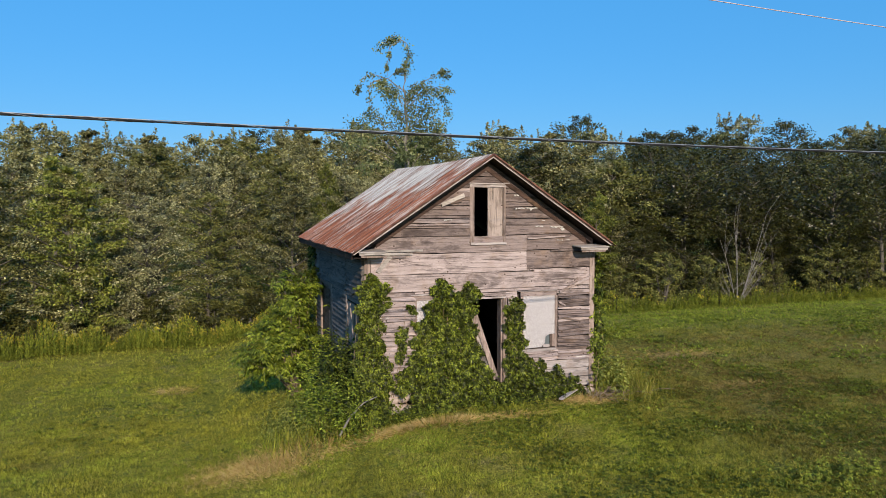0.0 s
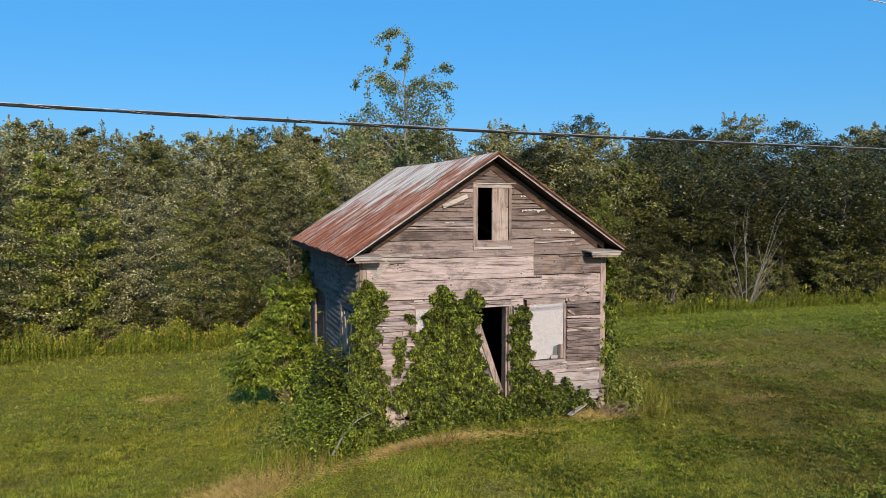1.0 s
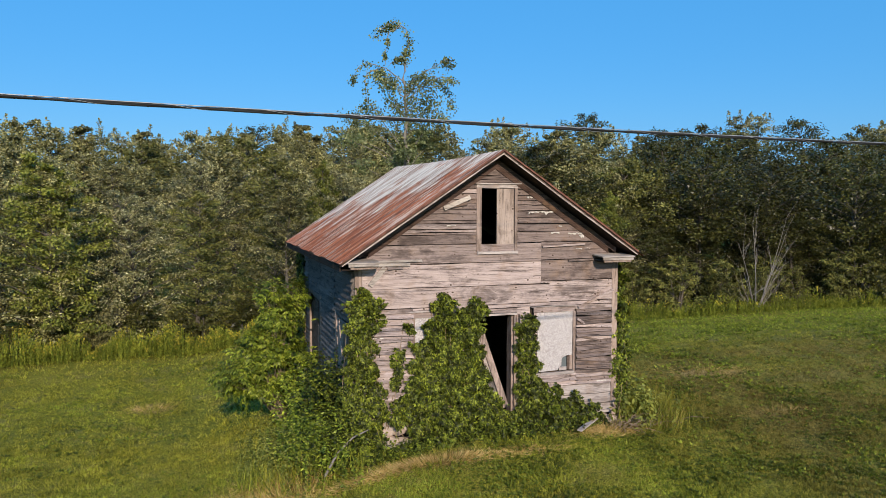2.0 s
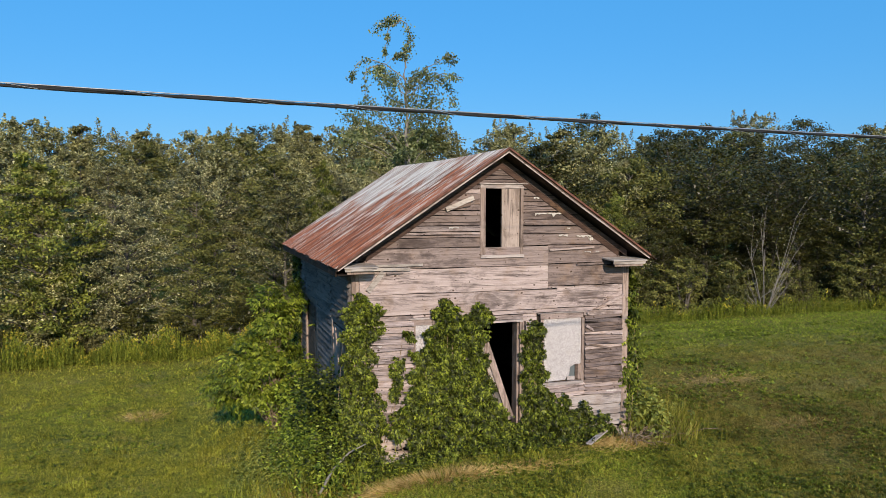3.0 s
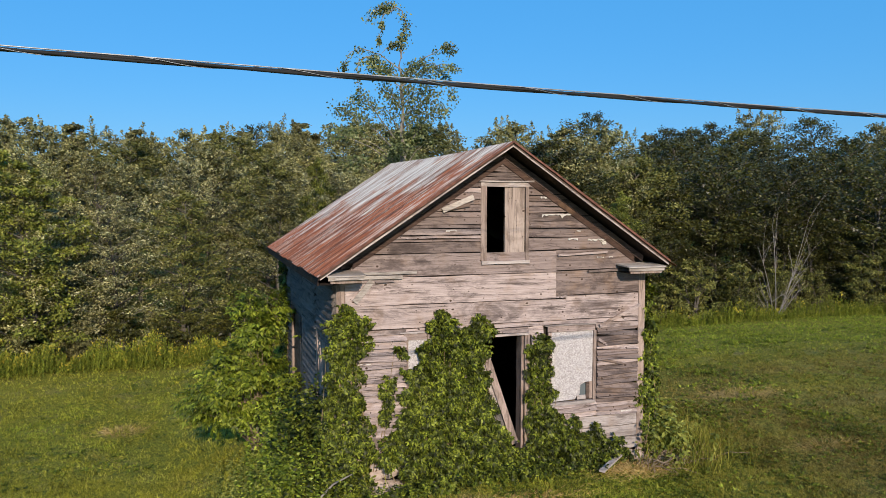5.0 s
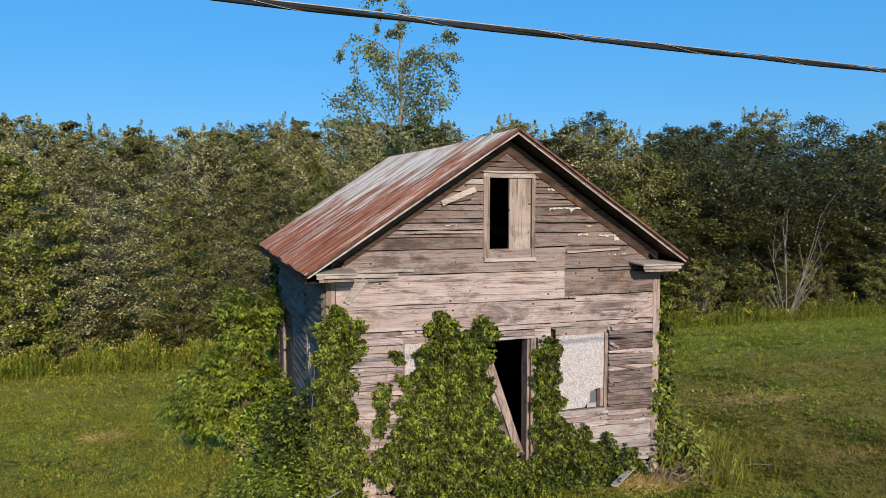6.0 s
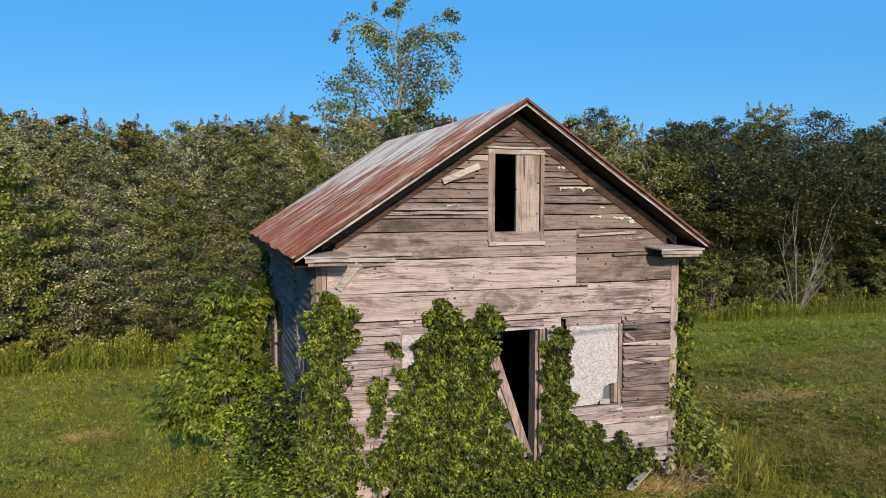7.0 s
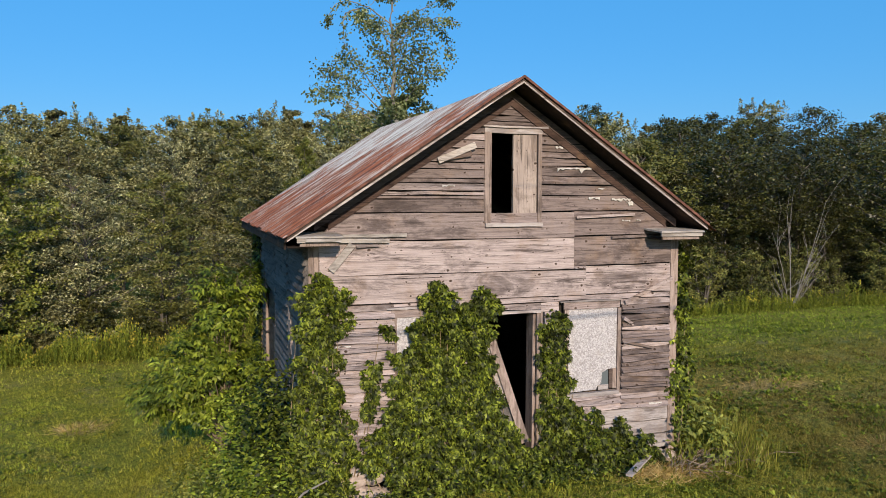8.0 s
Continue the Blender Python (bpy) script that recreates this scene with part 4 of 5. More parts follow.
SHRUBS = [
    make_tree("shrub", 201, 2.6, 1.3, 0.03, 34, 48, 0.10, LEAF_ASPEN, BARK, "grey-green dogwood shrub at the meadow edge", stems=4, lump=0.27, rise=0.6, fill=10, reach=3),
    make_tree("shrub", 202, 2.9, 1.4, 0.03, 34, 48, 0.105, LEAF_OLIVE, BARK, "olive willow shrub at the meadow edge", stems=4, width=0.45, lump=0.27, rise=0.7, fill=10, reach=3),
    make_tree("shrub", 203, 2.4, 1.3, 0.03, 34, 48, 0.105, LEAF_MAPLE, BARK, "dark leafy shrub under the trees", stems=4, lump=0.28, rise=0.4, fill=10, reach=3),
    make_tree("shrub", 204, 3.2, 1.5, 0.03, 32, 46, 0.095, LEAF_OLIVE, BARK, "olive twiggy shrub at the meadow edge", stems=5, width=0.45, lump=0.25, rise=0.8, fill=8, reach=3),
]
rw = np.random.default_rng(21)
USED = set()


def plant(kind, x, y, top, spread=1.0, group="wood edge trees"):
    """Stands a tree of that kind at (x, y) with its tip at height `top`; the first use moves the built one."""
    z = float(height(x, y))
    src = kind
    s = (top - z) / TIP[src.name]
    m = pose(x, y, z, 0, 0, rw.uniform(0, 360)) @ Matrix.Diagonal((s * spread, s * spread, s, 1))
    tagged(src, group=group)
    if src.name not in USED:
        USED.add(src.name)
        src.matrix_basis = m
        return src
    keep = src.scale.copy()
    src.scale = (1, 1, 1)
    ob = copy_thing(src, m)
    src.scale = keep
    return ob


A_, S_, M_, O_, L_, N_, T_ = KINDS
fa, fm, fo = FAR
# the trees that make the skyline, far back
for k, x, y, top in ((fa, -15.4, 68.4, 12.9), (T_, -8.4, 54.6, 10.8), (fa, -4.9, 55.3, 10.3), (fa, -2.1, 54.2, 11.2), (fm, 4.0, 82.3, 14.5), (N_, 6.0, 53.2, 12.3), (N_, 8.7, 54.2, 11.5),
                     (N_, 11.8, 53.1, 12.2), (fa, 11.6, 41.2, 10.6), (T_, 29.7, 61.1, 14.0), (N_, 37.9, 68.6, 14.0), (fm, 61.1, 103.0, 21.2), (N_, 50.4, 69.0, 14.2), (fm, 48.5, 58.9, 13.2),
                     (fm, 55.3, 61.7, 14.6), (T_, 58.7, 60.4, 16.0), (T_, 61.4, 59.3, 16.0), (fm, 62.7, 53.3, 14.4), (fa, 68.4, 51.0, 14.2), (fa, 71.9, 49.6, 14.2)):
    plant(k, x, y, 4.34 + 0.91 * (top - 4.33), 1.2)
# the front rows
for x in np.arange(-14, 15, 3.0):
    plant([A_, S_, S_, O_, A_, A_, S_, S_][rw.integers(8)], float(x + rw.normal(0, 0.5)), float(21.2 + rw.normal(0, 1.0)), float(rw.uniform(4.4, 6.6)), 1.25)
for x in np.arange(15, 46, 2.7):
    plant([M_, M_, O_, M_, M_, M_][rw.integers(6)], float(x + rw.normal(0, 0.5)), float(20.3 + rw.normal(0, 0.7)), float(rw.uniform(3.0, 5.4)), 1.2)
for x in np.arange(14.5, 52, 3.1):
    plant(M_, float(x + rw.normal(0, 0.6)), float(24.2 + 0.06 * (x - 14) + rw.normal(0, 0.8)), float(rw.uniform(6.2, 7.6)), 1.25)
for x in np.arange(-15.5, 15, 3.4):
    plant([A_, S_, A_, O_][rw.integers(4)], float(x + rw.normal(0, 0.5)), float(25.2 + rw.normal(0, 0.8)), float(rw.uniform(6.0, 7.2)), 1.2)
# the canopy behind, rising row by row away from the meadow
for d, lift, gap in ((42, 0.062, 3.8), (49, 0.076, 4.6), (60, 0.088, 5.4), (74, 0.095, 7.0)):
    for u in np.arange(-0.66, 0.68, gap / d):
        v, dd = u + rw.normal(0, 0.012), d + rw.normal(0, 1.5)
        x, y = -3.2 + dd * (0.3285 + 0.9445 * v), -13.7 + dd * (0.9445 - 0.3285 * v)
        kinds = [fa, fa, fo, N_, N_] if v < 0.2 else [fm, fm, fm, fm, fm, fo]
        plant(kinds[rw.integers(len(kinds))], float(x), float(y), float(4.34 + (lift + (0.005 if v < 0.2 else 0.0) + rw.normal(0, 0.006)) * dd), 1.35)
for x in np.arange(-12, 48, 1.5):
    y = 19.5 + rw.normal(0, 0.4) - (1.9 if x > 12 else 0)
    # mostly dark-leaved west of x = 12, leaf colour standing in for shade
    pick = [0, 2, 2, 2, 2, 1] if x < 12 else [1, 2, 3, 1, 2, 3]
    plant(SHRUBS[pick[rw.integers(6)]], float(x + rw.normal(0, 0.3)), float(y), float(height(x, y)) + (rw.uniform(1.1, 2.4) if x < 12 else rw.uniform(1.6, 3.0)), 1.1, "shrubs along the meadow")
plant(L_, 16.3, 19.0, 4.9, 0.9)
plant(L_, -7.3, 20.0, 6.2, 1.1)
plant(L_, 3.4, 21.5, 6.2, 0.7)
plant(S_, 18.6, 22.5, 6.6, 0.9)
# an unseen tree, added behind the view, whose shade falls on the grass
plant(M_, 10.0, -15.6, 5.6, 0.8)


def dead_tree(x, y):
    rng = np.random.default_rng(8)
    root = tagged(new("dead_tree"), "bare grey dead tree with forked stems before the wood", "tree")
    bm = bmesh.new()

    def grow(s, d, ln, r, depth):
        d = d / np.linalg.norm(d)
        f = np.linspace(0, 1, 5)
        bend = rng.normal(0, 0.10, 3)
        pts = [s + d * ln * k + bend * ln * k * k + np.array([0, 0, 0.12 * ln * k * k]) for k in f]
        tube(bm, [tuple(q) for q in pts], [r * (1 - 0.75 * k) for k in f], 5)
        if depth:
            for j in range(4 if depth > 1 else 3):
                k = rng.integers(1, 5)
                grow(pts[k], d + rng.normal(0, 0.42, 3) * [1, 0.8, 0.6] + [0, 0, 0.15], ln * rng.uniform(0.2, 0.42), r * (1 - 0.75 * f[k]) * 0.75 + 0.002, depth - 1)

    for dx, dy, ln, r in ((-0.16, 0.0, 4.0, 0.028), (0.10, 0.1, 4.4, 0.028), (0.34, -0.1, 4.2, 0.025), (0.62, 0.1, 3.9, 0.022), (-0.55, 0.1, 2.7, 0.018), (0.22, -0.2, 3.4, 0.02), (-0.9, 0.0, 1.7, 0.015), (0.9, 0.0, 2.4, 0.016)):
        grow(np.array([rng.normal(0, 0.05), rng.normal(0, 0.05), -0.2]), np.array([dx, dy, 1.0]), ln, r, 2)
    part("trunk", bm, BARK_DEAD, root)
    root.location = (x, y, float(height(x, y)))


dead_tree(23.1, 16.6)


def poplar(x, y, top):
    """The tall sparse poplar behind the shed: a bent leader with arching boughs hung with round leaves."""
    rng = np.random.default_rng(31)
    root = tagged(new("poplar_tree"), "tall thin poplar with drooping sparse boughs behind the shed", "tree")
    z0 = float(height(x, y))
    h = top - z0
    bm = bmesh.new()
    side = np.array([0.934, -0.358, 0.0])
    pos = []

    def shoot(path, r0, dense, spread, depth, first=0.0):
        """A bent shoot through (across, height) points, hung with leaves from `first` of its length on."""
        pts = np.array([[0.87 * u, 4.34 + 0.87 * (zz - 4.33)] for u, zz in path], float)
        f = np.linspace(0, len(pts) - 1, 4 * len(pts) - 3)
        u = np.interp(f, range(len(pts)), pts[:, 0]) + rng.normal(0, 0.02, len(f))
        zz = np.interp(f, range(len(pts)), pts[:, 1]) - z0
        k = f / f[-1]
        out = np.array([0.358, 0.934, 0.0])
        q = side[None] * u[:, None] + out[None] * (depth * k)[:, None] + np.array([0, 0, 1.0])[None] * zz[:, None]
        tube(bm, [tuple(v) for v in q], [r0 * (1 - 0.85 * v) + 0.003 for v in k], 5)
        ln = np.linalg.norm(np.diff(q, axis=0), axis=1).sum()
        n = int(dense * ln)
        # leaves gather in bunches along the shoot
        g = np.clip(rng.choice(rng.uniform(first, 1, max(4, int(ln * 7))), n) + rng.normal(0, 0.02, n), first, 1)
        c = np.stack([np.interp(g, k, q[:, i]) for i in range(3)], 1)
        pos.append(c + rng.normal(0, spread, c.shape) * [1, 1, 0.9] - [0, 0, 0.04])

    shoot([(0.03, -1.4), (0.06, 4.0), (0.0, 6.0), (-0.02, 7.6), (-0.05, 8.4)], 0.10, 0, 0.05, 0.0)
    shoot([(-0.05, 8.4), (-0.02, 8.9), (0.12, 9.3), (0.0, 9.7), (-0.32, 9.95), (-0.7, 9.8), (-0.95, 9.5)], 0.020, 260, 0.075, 0.1, 0.12)
    for path, dense, spread, depth, first in (
            ([(-0.3, 9.93), (-0.55, 9.8), (-0.85, 9.72)], 150, 0.07, 0.2, 0.3),
            ([(-0.15, 9.8), (-0.5, 9.6), (-0.62, 9.1), (-0.6, 8.6)], 60, 0.04, 0.0, 0.3),
            ([(-0.02, 8.9), (-0.3, 8.75), (-0.55, 8.5)], 70, 0.05, -0.2, 0.2),
            ([(-0.05, 8.1), (-0.6, 8.5), (-1.2, 8.66), (-1.5, 8.45), (-1.6, 8.05)], 50, 0.05, -0.3, 0.3),
            ([(-0.8, 8.5), (-1.2, 8.35), (-1.25, 7.9), (-1.15, 7.5)], 45, 0.05, -0.2, 0.3),
            ([(-0.04, 7.8), (-0.45, 8.2), (-0.95, 8.45)], 260, 0.13, 0.3, 0.25),
            ([(-0.04, 7.6), (-0.4, 8.0), (-0.7, 8.1)], 220, 0.12, -0.3, 0.25),
            ([(-0.02, 7.2), (-0.35, 7.5), (-0.6, 7.7)], 130, 0.10, 0.2, 0.3),
            ([(-0.02, 7.0), (-0.2, 7.3), (-0.45, 7.35)], 150, 0.11, -0.3, 0.2),
            ([(-0.04, 7.9), (0.3, 8.25), (0.75, 8.5), (1.1, 8.72), (1.4, 8.72)], 90, 0.07, 0.2, 0.15),
            ([(1.1, 8.7), (1.3, 8.8), (1.45, 8.68)], 150, 0.06, 0.1, 0.2),
            ([(0.0, 7.5), (0.5, 8.0), (1.1, 8.22), (1.65, 8.08)], 60, 0.06, -0.2, 0.25),
            ([(0.0, 7.6), (0.45, 8.2), (0.9, 8.3), (1.3, 7.9), (1.45, 7.35)], 75, 0.07, 0.4, 0.25),
            ([(0.0, 7.3), (0.35, 7.8), (0.8, 8.05)], 230, 0.16, -0.3, 0.2),
            ([(0.0, 7.1), (0.4, 7.5), (0.85, 7.6)], 190, 0.15, 0.3, 0.2),
            ([(0.0, 6.8), (0.5, 7.1), (1.0, 7.2)], 170, 0.14, -0.2, 0.2),
            ([(0.0, 7.6), (0.15, 8.0), (0.3, 8.4)], 150, 0.10, 0.2, 0.2),
            ([(0.3, 6.2), (0.75, 6.9), (1.3, 7.1)], 140, 0.12, 0.5, 0.2),
            ([(-0.2, 6.2), (-0.8, 7.0), (-1.15, 7.45), (-1.4, 7.3)], 120, 0.12, 0.3, 0.35),
            ([(0.0, 6.3), (-0.3, 6.8), (-0.5, 7.1)], 200, 0.18, 0.2, 0.1),
            ([(0.0, 6.4), (0.4, 6.8), (0.7, 6.9)], 200, 0.18, -0.3, 0.1),
            ([(0.0, 6.5), (0.1, 7.0), (0.2, 7.3)], 170, 0.17, 0.3, 0.1),
            ([(-0.3, 6.0), (-1.2, 6.8), (-1.9, 7.15)], 150, 0.14, 0.6, 0.3)):
        shoot(path, 0.013, dense * 2.0, spread * 0.95, depth, first)
    # the fuller lower crown
    cen = np.stack([rng.normal(-0.1, 0.65, 60), rng.normal(0.2, 0.6, 60), rng.uniform(0.25, 0.68, 60) * h], 1)
    p, a, n, ln = crown_leaves(rng, cen, rng.uniform(0.22, 0.42, 60), 190, 0.07)
    for c in cen[::2]:
        s0 = np.array([0, 0, max(0.3, c[2] - 0.8)])
        tube(bm, [tuple(s0), tuple((s0 + c) / 2 + [0, 0, 0.1]), tuple(c)], [0.014, 0.010, 0.004], 4)
    q = np.concatenate(pos)
    qa = unit(rng.normal(0, 0.8, q.shape) + [0, 0, -0.6])
    p, a = np.concatenate([p, q]), np.concatenate([a, qa])
    n = np.concatenate([n, unit(rng.normal(0, 1, q.shape) + [0, -0.3, 0.3])])
    ln = np.concatenate([ln, rng.uniform(0.04, 0.075, len(q))])
    part("trunk", bm, BARK_PALE, root)
    part("crown", blades("crown", p, a, n, ln, ln * 0.85), LEAF_POPLAR, root)
    root.location = (x, y, z0)


poplar(3.0, 7.35, 9.2)


# ---- the shrub beside the shed ----
def compound_shrub(name, label, seed, blobs, sprays, leaflet, mat, bark):
    """A bush of drooping compound leaves over rounded boughs: blobs are (x, y, z, rx, rz)."""
    rng = np.random.default_rng(seed)
    root = tagged(new(name), label, "shrub")
    bm = bmesh.new()
    x0, y0 = blobs[0][0], blobs[0][1]
    foot = np.array([x0 + 0.35, y0, float(height(x0 + 0.35, y0)) - 0.05])
    C, A, N, LN = [], [], [], []
    for bx, by, bz, rx, rz in blobs:
        # boughs first, then leaves gathered about the end of each
        m = max(5, int(26 * rx * rz / 0.5))
        d = unit(rng.normal(0, 1, (m, 3)) + [0, -0.25, 0.2])
        tips = np.array([bx, by, bz]) + d * [rx, rx, rz] * rng.uniform(0.55, 1.0, (m, 1))
        for k in range(m):
            tube(bm, [tuple(foot + rng.normal(0, 0.08, 3) * [1, 1, 0]), tuple((foot + tips[k]) / 2 + [0, 0, 0.15]), tuple(tips[k])], [0.013, 0.008, 0.003], 4)
        c = np.repeat(tips, sprays, 0) + rng.normal(0, 0.13, (m * sprays, 3)) * [1, 1, 0.55]
        out = unit(np.repeat(d, sprays, 0) * [1, 1, 0.4] + rng.normal(0, 0.45, c.shape) + [0, -0.1, 0.05])
        side = unit(np.cross(out, [0, 0, 1]))
        for f, s in ((0.35, 1), (0.35, -1), (0.75, 1), (0.75, -1), (0.95, 0)):
            C.append(c + out * (f * leaflet * 1.2) - [0, 0, 0.3 * leaflet * f])
            A.append(unit(side * s * 0.8 + out * (0.5 if s else 1.0) + np.array([0, 0, -0.65]) + rng.normal(0, 0.16, c.shape)))
            N.append(unit(np.array([0, -0.35, 0.75]) + out * 0.7 + rng.normal(0, 0.25, c.shape)))
            LN.append(leaflet * rng.uniform(0.7, 1.2, len(c)))
    C, A, N, LN = np.concatenate(C), np.concatenate(A), np.concatenate(N), np.concatenate(LN)
    part("trunk", bm, bark, root)
    part("foliage", blades("foliage", C, A, N, LN, LN * 0.36, 0.2), mat, root)
    return root


compound_shrub("elder_shrub", "bright green box elder bush with hanging leaves beside the shed", 41,
               [(-1.12, 3.95, 0.88, 0.74, 0.62), (-0.72, 4.1, 1.80, 0.42, 0.52), (-0.86, 4.15, 2.38, 0.20, 0.36), (-1.52, 3.85, 0.68, 0.45, 0.42), (-0.50, 3.8, 1.0, 0.40, 0.65), (-1.38, 3.95, 1.40, 0.36, 0.30), (-0.38, 4.5, 2.35, 0.22, 0.40)],
               30, 0.105, LEAF_SHRUB, TWIG)


# ---- creeper on the front ----
def inside(poly, x, z):
    res = np.zeros(len(x), bool)
    for (x0, z0), (x1, z1) in zip(poly, poly[1:] + poly[:1]):
        hit = ((z0 > z) != (z1 > z)) & (x < (x1 - x0) * (z - z0) / (z1 - z0 + 1e-12) + x0)
        res ^= hit
    return res


def palmate(c, n, down, size, rng):
    """Five leaflets to a leaf."""
    n = unit(n)
    down = unit(down - n * (down * n).sum(-1, keepdims=True))
    side = np.cross(n, down)
    C, A, N, L = [], [], [], []
    for deg, f in ((-95, 0.62), (-48, 0.9), (0, 1.0), (48, 0.9), (95, 0.62)):
        t = radians(deg)
        a = down * math.cos(t) + side * math.sin(t) - n * rng.uniform(0.05, 0.35, (len(c), 1))
        C.append(c), A.append(a), N.append(unit(n + rng.normal(0, 0.12, n.shape))), L.append(size * f)
    return np.concatenate(C), np.concatenate(A), np.concatenate(N), np.concatenate(L)


def creeper(label, seed, polys, density, thick, face_dir, place, singles, foot_u, mat=None):
    """Virginia creeper over a wall: stems, a mass of leaves, and the leaves that stand out singly."""
    rng = np.random.default_rng(seed)
    root = tagged(new("creeper"), label, "vine")
    C, N = [], []
    for poly in polys:
        xs, zs = [p[0] for p in poly], [p[1] for p in poly]
        area = abs(sum(poly[i - 1][0] * poly[i][1] - poly[i][0] * poly[i - 1][1] for i in range(len(poly)))) / 2
        want = int(area * density)
        x, z = rng.uniform(min(xs), max(xs), want * 4), rng.uniform(min(zs), max(zs), want * 4)
        jx = x + 0.06 * np.sin(z * 17 + x * 5) + rng.normal(0, 0.025, len(x))
        jz = z + 0.05 * np.sin(x * 19 + z * 3) + rng.normal(0, 0.025, len(x))
        ok = np.nonzero(inside(poly, jx, jz))[0][:want]
        x, z = x[ok], z[ok]
        th = thick(x, z) * (0.75 + 0.35 * np.sin(x * 7 + 1.3 * np.sin(z * 6)) * np.sin(z * 5.3 + x * 2))
        d = 0.03 + th * rng.random(len(x)) ** 0.5
        C.append(np.array([place(a, b, c) for a, b, c in zip(x, d, z)]))
        for k in range(0, len(x), 90):
            fu = np.clip(x[k] + rng.normal(0, 0.25), foot_u[0], foot_u[1])
            pts = [place(fu, 0.04, 0.15), place((fu + x[k]) / 2 + rng.normal(0, 0.08), 0.035 + 0.3 * d[k], (0.15 + z[k]) / 2), place(x[k], d[k] * 0.8, z[k])]
            bm = bmesh.new()
            tube(bm, pts, [0.010, 0.007, 0.003], 4)
            part("stem", bm, VINE_STEM, root)
    C = np.concatenate(C)
    face = np.array(face_dir, float)
    N = unit(face * 0.9 + np.array([0, 0, 0.75]) + rng.normal(0, 0.6, C.shape))
    down = np.array([0, 0, -1.0]) + face * 0.35 + rng.normal(0, 0.35, C.shape)
    size = rng.uniform(0.042, 0.080, len(C))
    reach = (C * face).sum(-1)
    order = np.argsort(-reach + rng.normal(0, 0.05, len(C)))
    own, rest = order[:singles], order[singles:]
    c, a, n, ln = palmate(C[rest], N[rest], down[rest], size[rest], rng)
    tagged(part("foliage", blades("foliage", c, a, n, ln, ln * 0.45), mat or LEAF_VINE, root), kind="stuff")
    zero = np.zeros((1, 3))
    shapes = []
    for k in range(4):
        c, a, n, ln = palmate(zero, np.array([[0, 0, 1.0]]), np.array([[0, -1.0, 0]]), np.array([0.072]), rng)
        me = blades("leaf", c, a, n, ln, ln * 0.45)
        me.materials.append(mat or LEAF_VINE)
        shapes.append(me)
    for i, k in enumerate(own):
        n = Vector(N[k])
        y = -Vector(down[k])
        y = (y - n * y.dot(n)).normalized()
        m = Matrix((y.cross(n), y, n)).transposed().to_4x4()
        ob = part("leaf", shapes[i % 4], None, root)
        ob.matrix_basis = Matrix.Translation(C[k]) @ m
    return root


COLUMN = [(-0.35, 0.1), (-0.28, 1.0), (-0.16, 1.9), (-0.10, 2.92), (0.22, 3.02), (0.32, 2.85), (0.46, 2.74), (0.42, 2.56), (0.60, 2.46), (0.34, 2.26), (0.30, 2.1), (0.42, 1.92), (0.28, 1.72), (0.45, 1.35), (0.55, 0.95), (0.50, 0.72), (0.42, 0.5), (0.40, 0.15)]
MASS = [(0.95, 0.08), (0.88, 0.70), (0.52, 0.72), (0.60, 0.98), (0.90, 1.3), (0.98, 2.0), (1.08, 2.0), (1.22, 2.3), (1.42, 2.9), (1.58, 2.88), (1.70, 2.60), (1.80, 2.50), (2.02, 2.76), (2.30, 2.72), (2.28, 2.42), (2.20, 2.2), (2.24, 1.6), (2.42, 1.1), (2.72, 0.78), (2.95, 0.55), (3.0, 0.1)]
EAST = [(2.86, 0.15), (2.89, 1.0), (2.90, 1.9), (2.95, 2.36), (3.10, 2.46), (3.27, 2.30), (3.31, 1.6), (3.34, 1.3), (3.55, 1.0), (3.68, 1.15), (3.80, 0.8), (4.08, 0.95), (4.35, 0.7), (4.60, 0.72), (4.75, 0.2)]
SPRIG = [(0.62, 1.25), (0.60, 1.75), (0.66, 1.98), (0.80, 1.98), (0.84, 1.7), (0.76, 1.55), (0.78, 1.25)]
TWIGLET = [(0.86, 2.2), (0.82, 2.36), (0.95, 2.38), (1.02, 2.2)]


def bulge(x, z):
    return 0.10 + 0.42 * np.clip((1.5 - z) / 1.4, 0, 1) ** 1.1 + 0.10 * np.exp(-((x - 1.6) / 0.6) ** 2)


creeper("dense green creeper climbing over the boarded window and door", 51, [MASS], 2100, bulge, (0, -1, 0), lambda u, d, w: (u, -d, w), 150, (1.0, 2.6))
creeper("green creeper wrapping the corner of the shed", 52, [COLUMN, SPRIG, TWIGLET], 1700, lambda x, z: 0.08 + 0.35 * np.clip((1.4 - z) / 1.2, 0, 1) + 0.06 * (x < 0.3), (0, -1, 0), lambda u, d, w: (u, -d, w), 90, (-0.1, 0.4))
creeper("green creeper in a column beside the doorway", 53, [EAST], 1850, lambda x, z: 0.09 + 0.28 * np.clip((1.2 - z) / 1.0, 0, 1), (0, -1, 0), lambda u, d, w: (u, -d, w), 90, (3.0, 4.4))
FRINGE = [(-0.05, 0.9), (0.0, 3.25), (0.25, 3.3), (0.6, 2.9), (0.7, 1.2), (0.4, 0.8)]
creeper("green creeper on the far side wall", 54, [FRINGE], 1000, lambda x, z: 0.2 + 0.2 * np.sin(z * 4.3 + 1) ** 2, (1, 0, 0), lambda u, d, w: (W + d, u, w), 40, (0.0, 0.5))
CORNER = [(4.98, 0.7), (4.92, 1.15), (4.78, 1.32), (4.80, 1.6), (4.95, 1.6), (4.97, 2.2), (5.0, 2.9), (5.07, 2.95), (5.10, 2.45), (5.22, 2.15), (5.17, 1.7), (5.27, 1.3), (5.2, 0.7)]
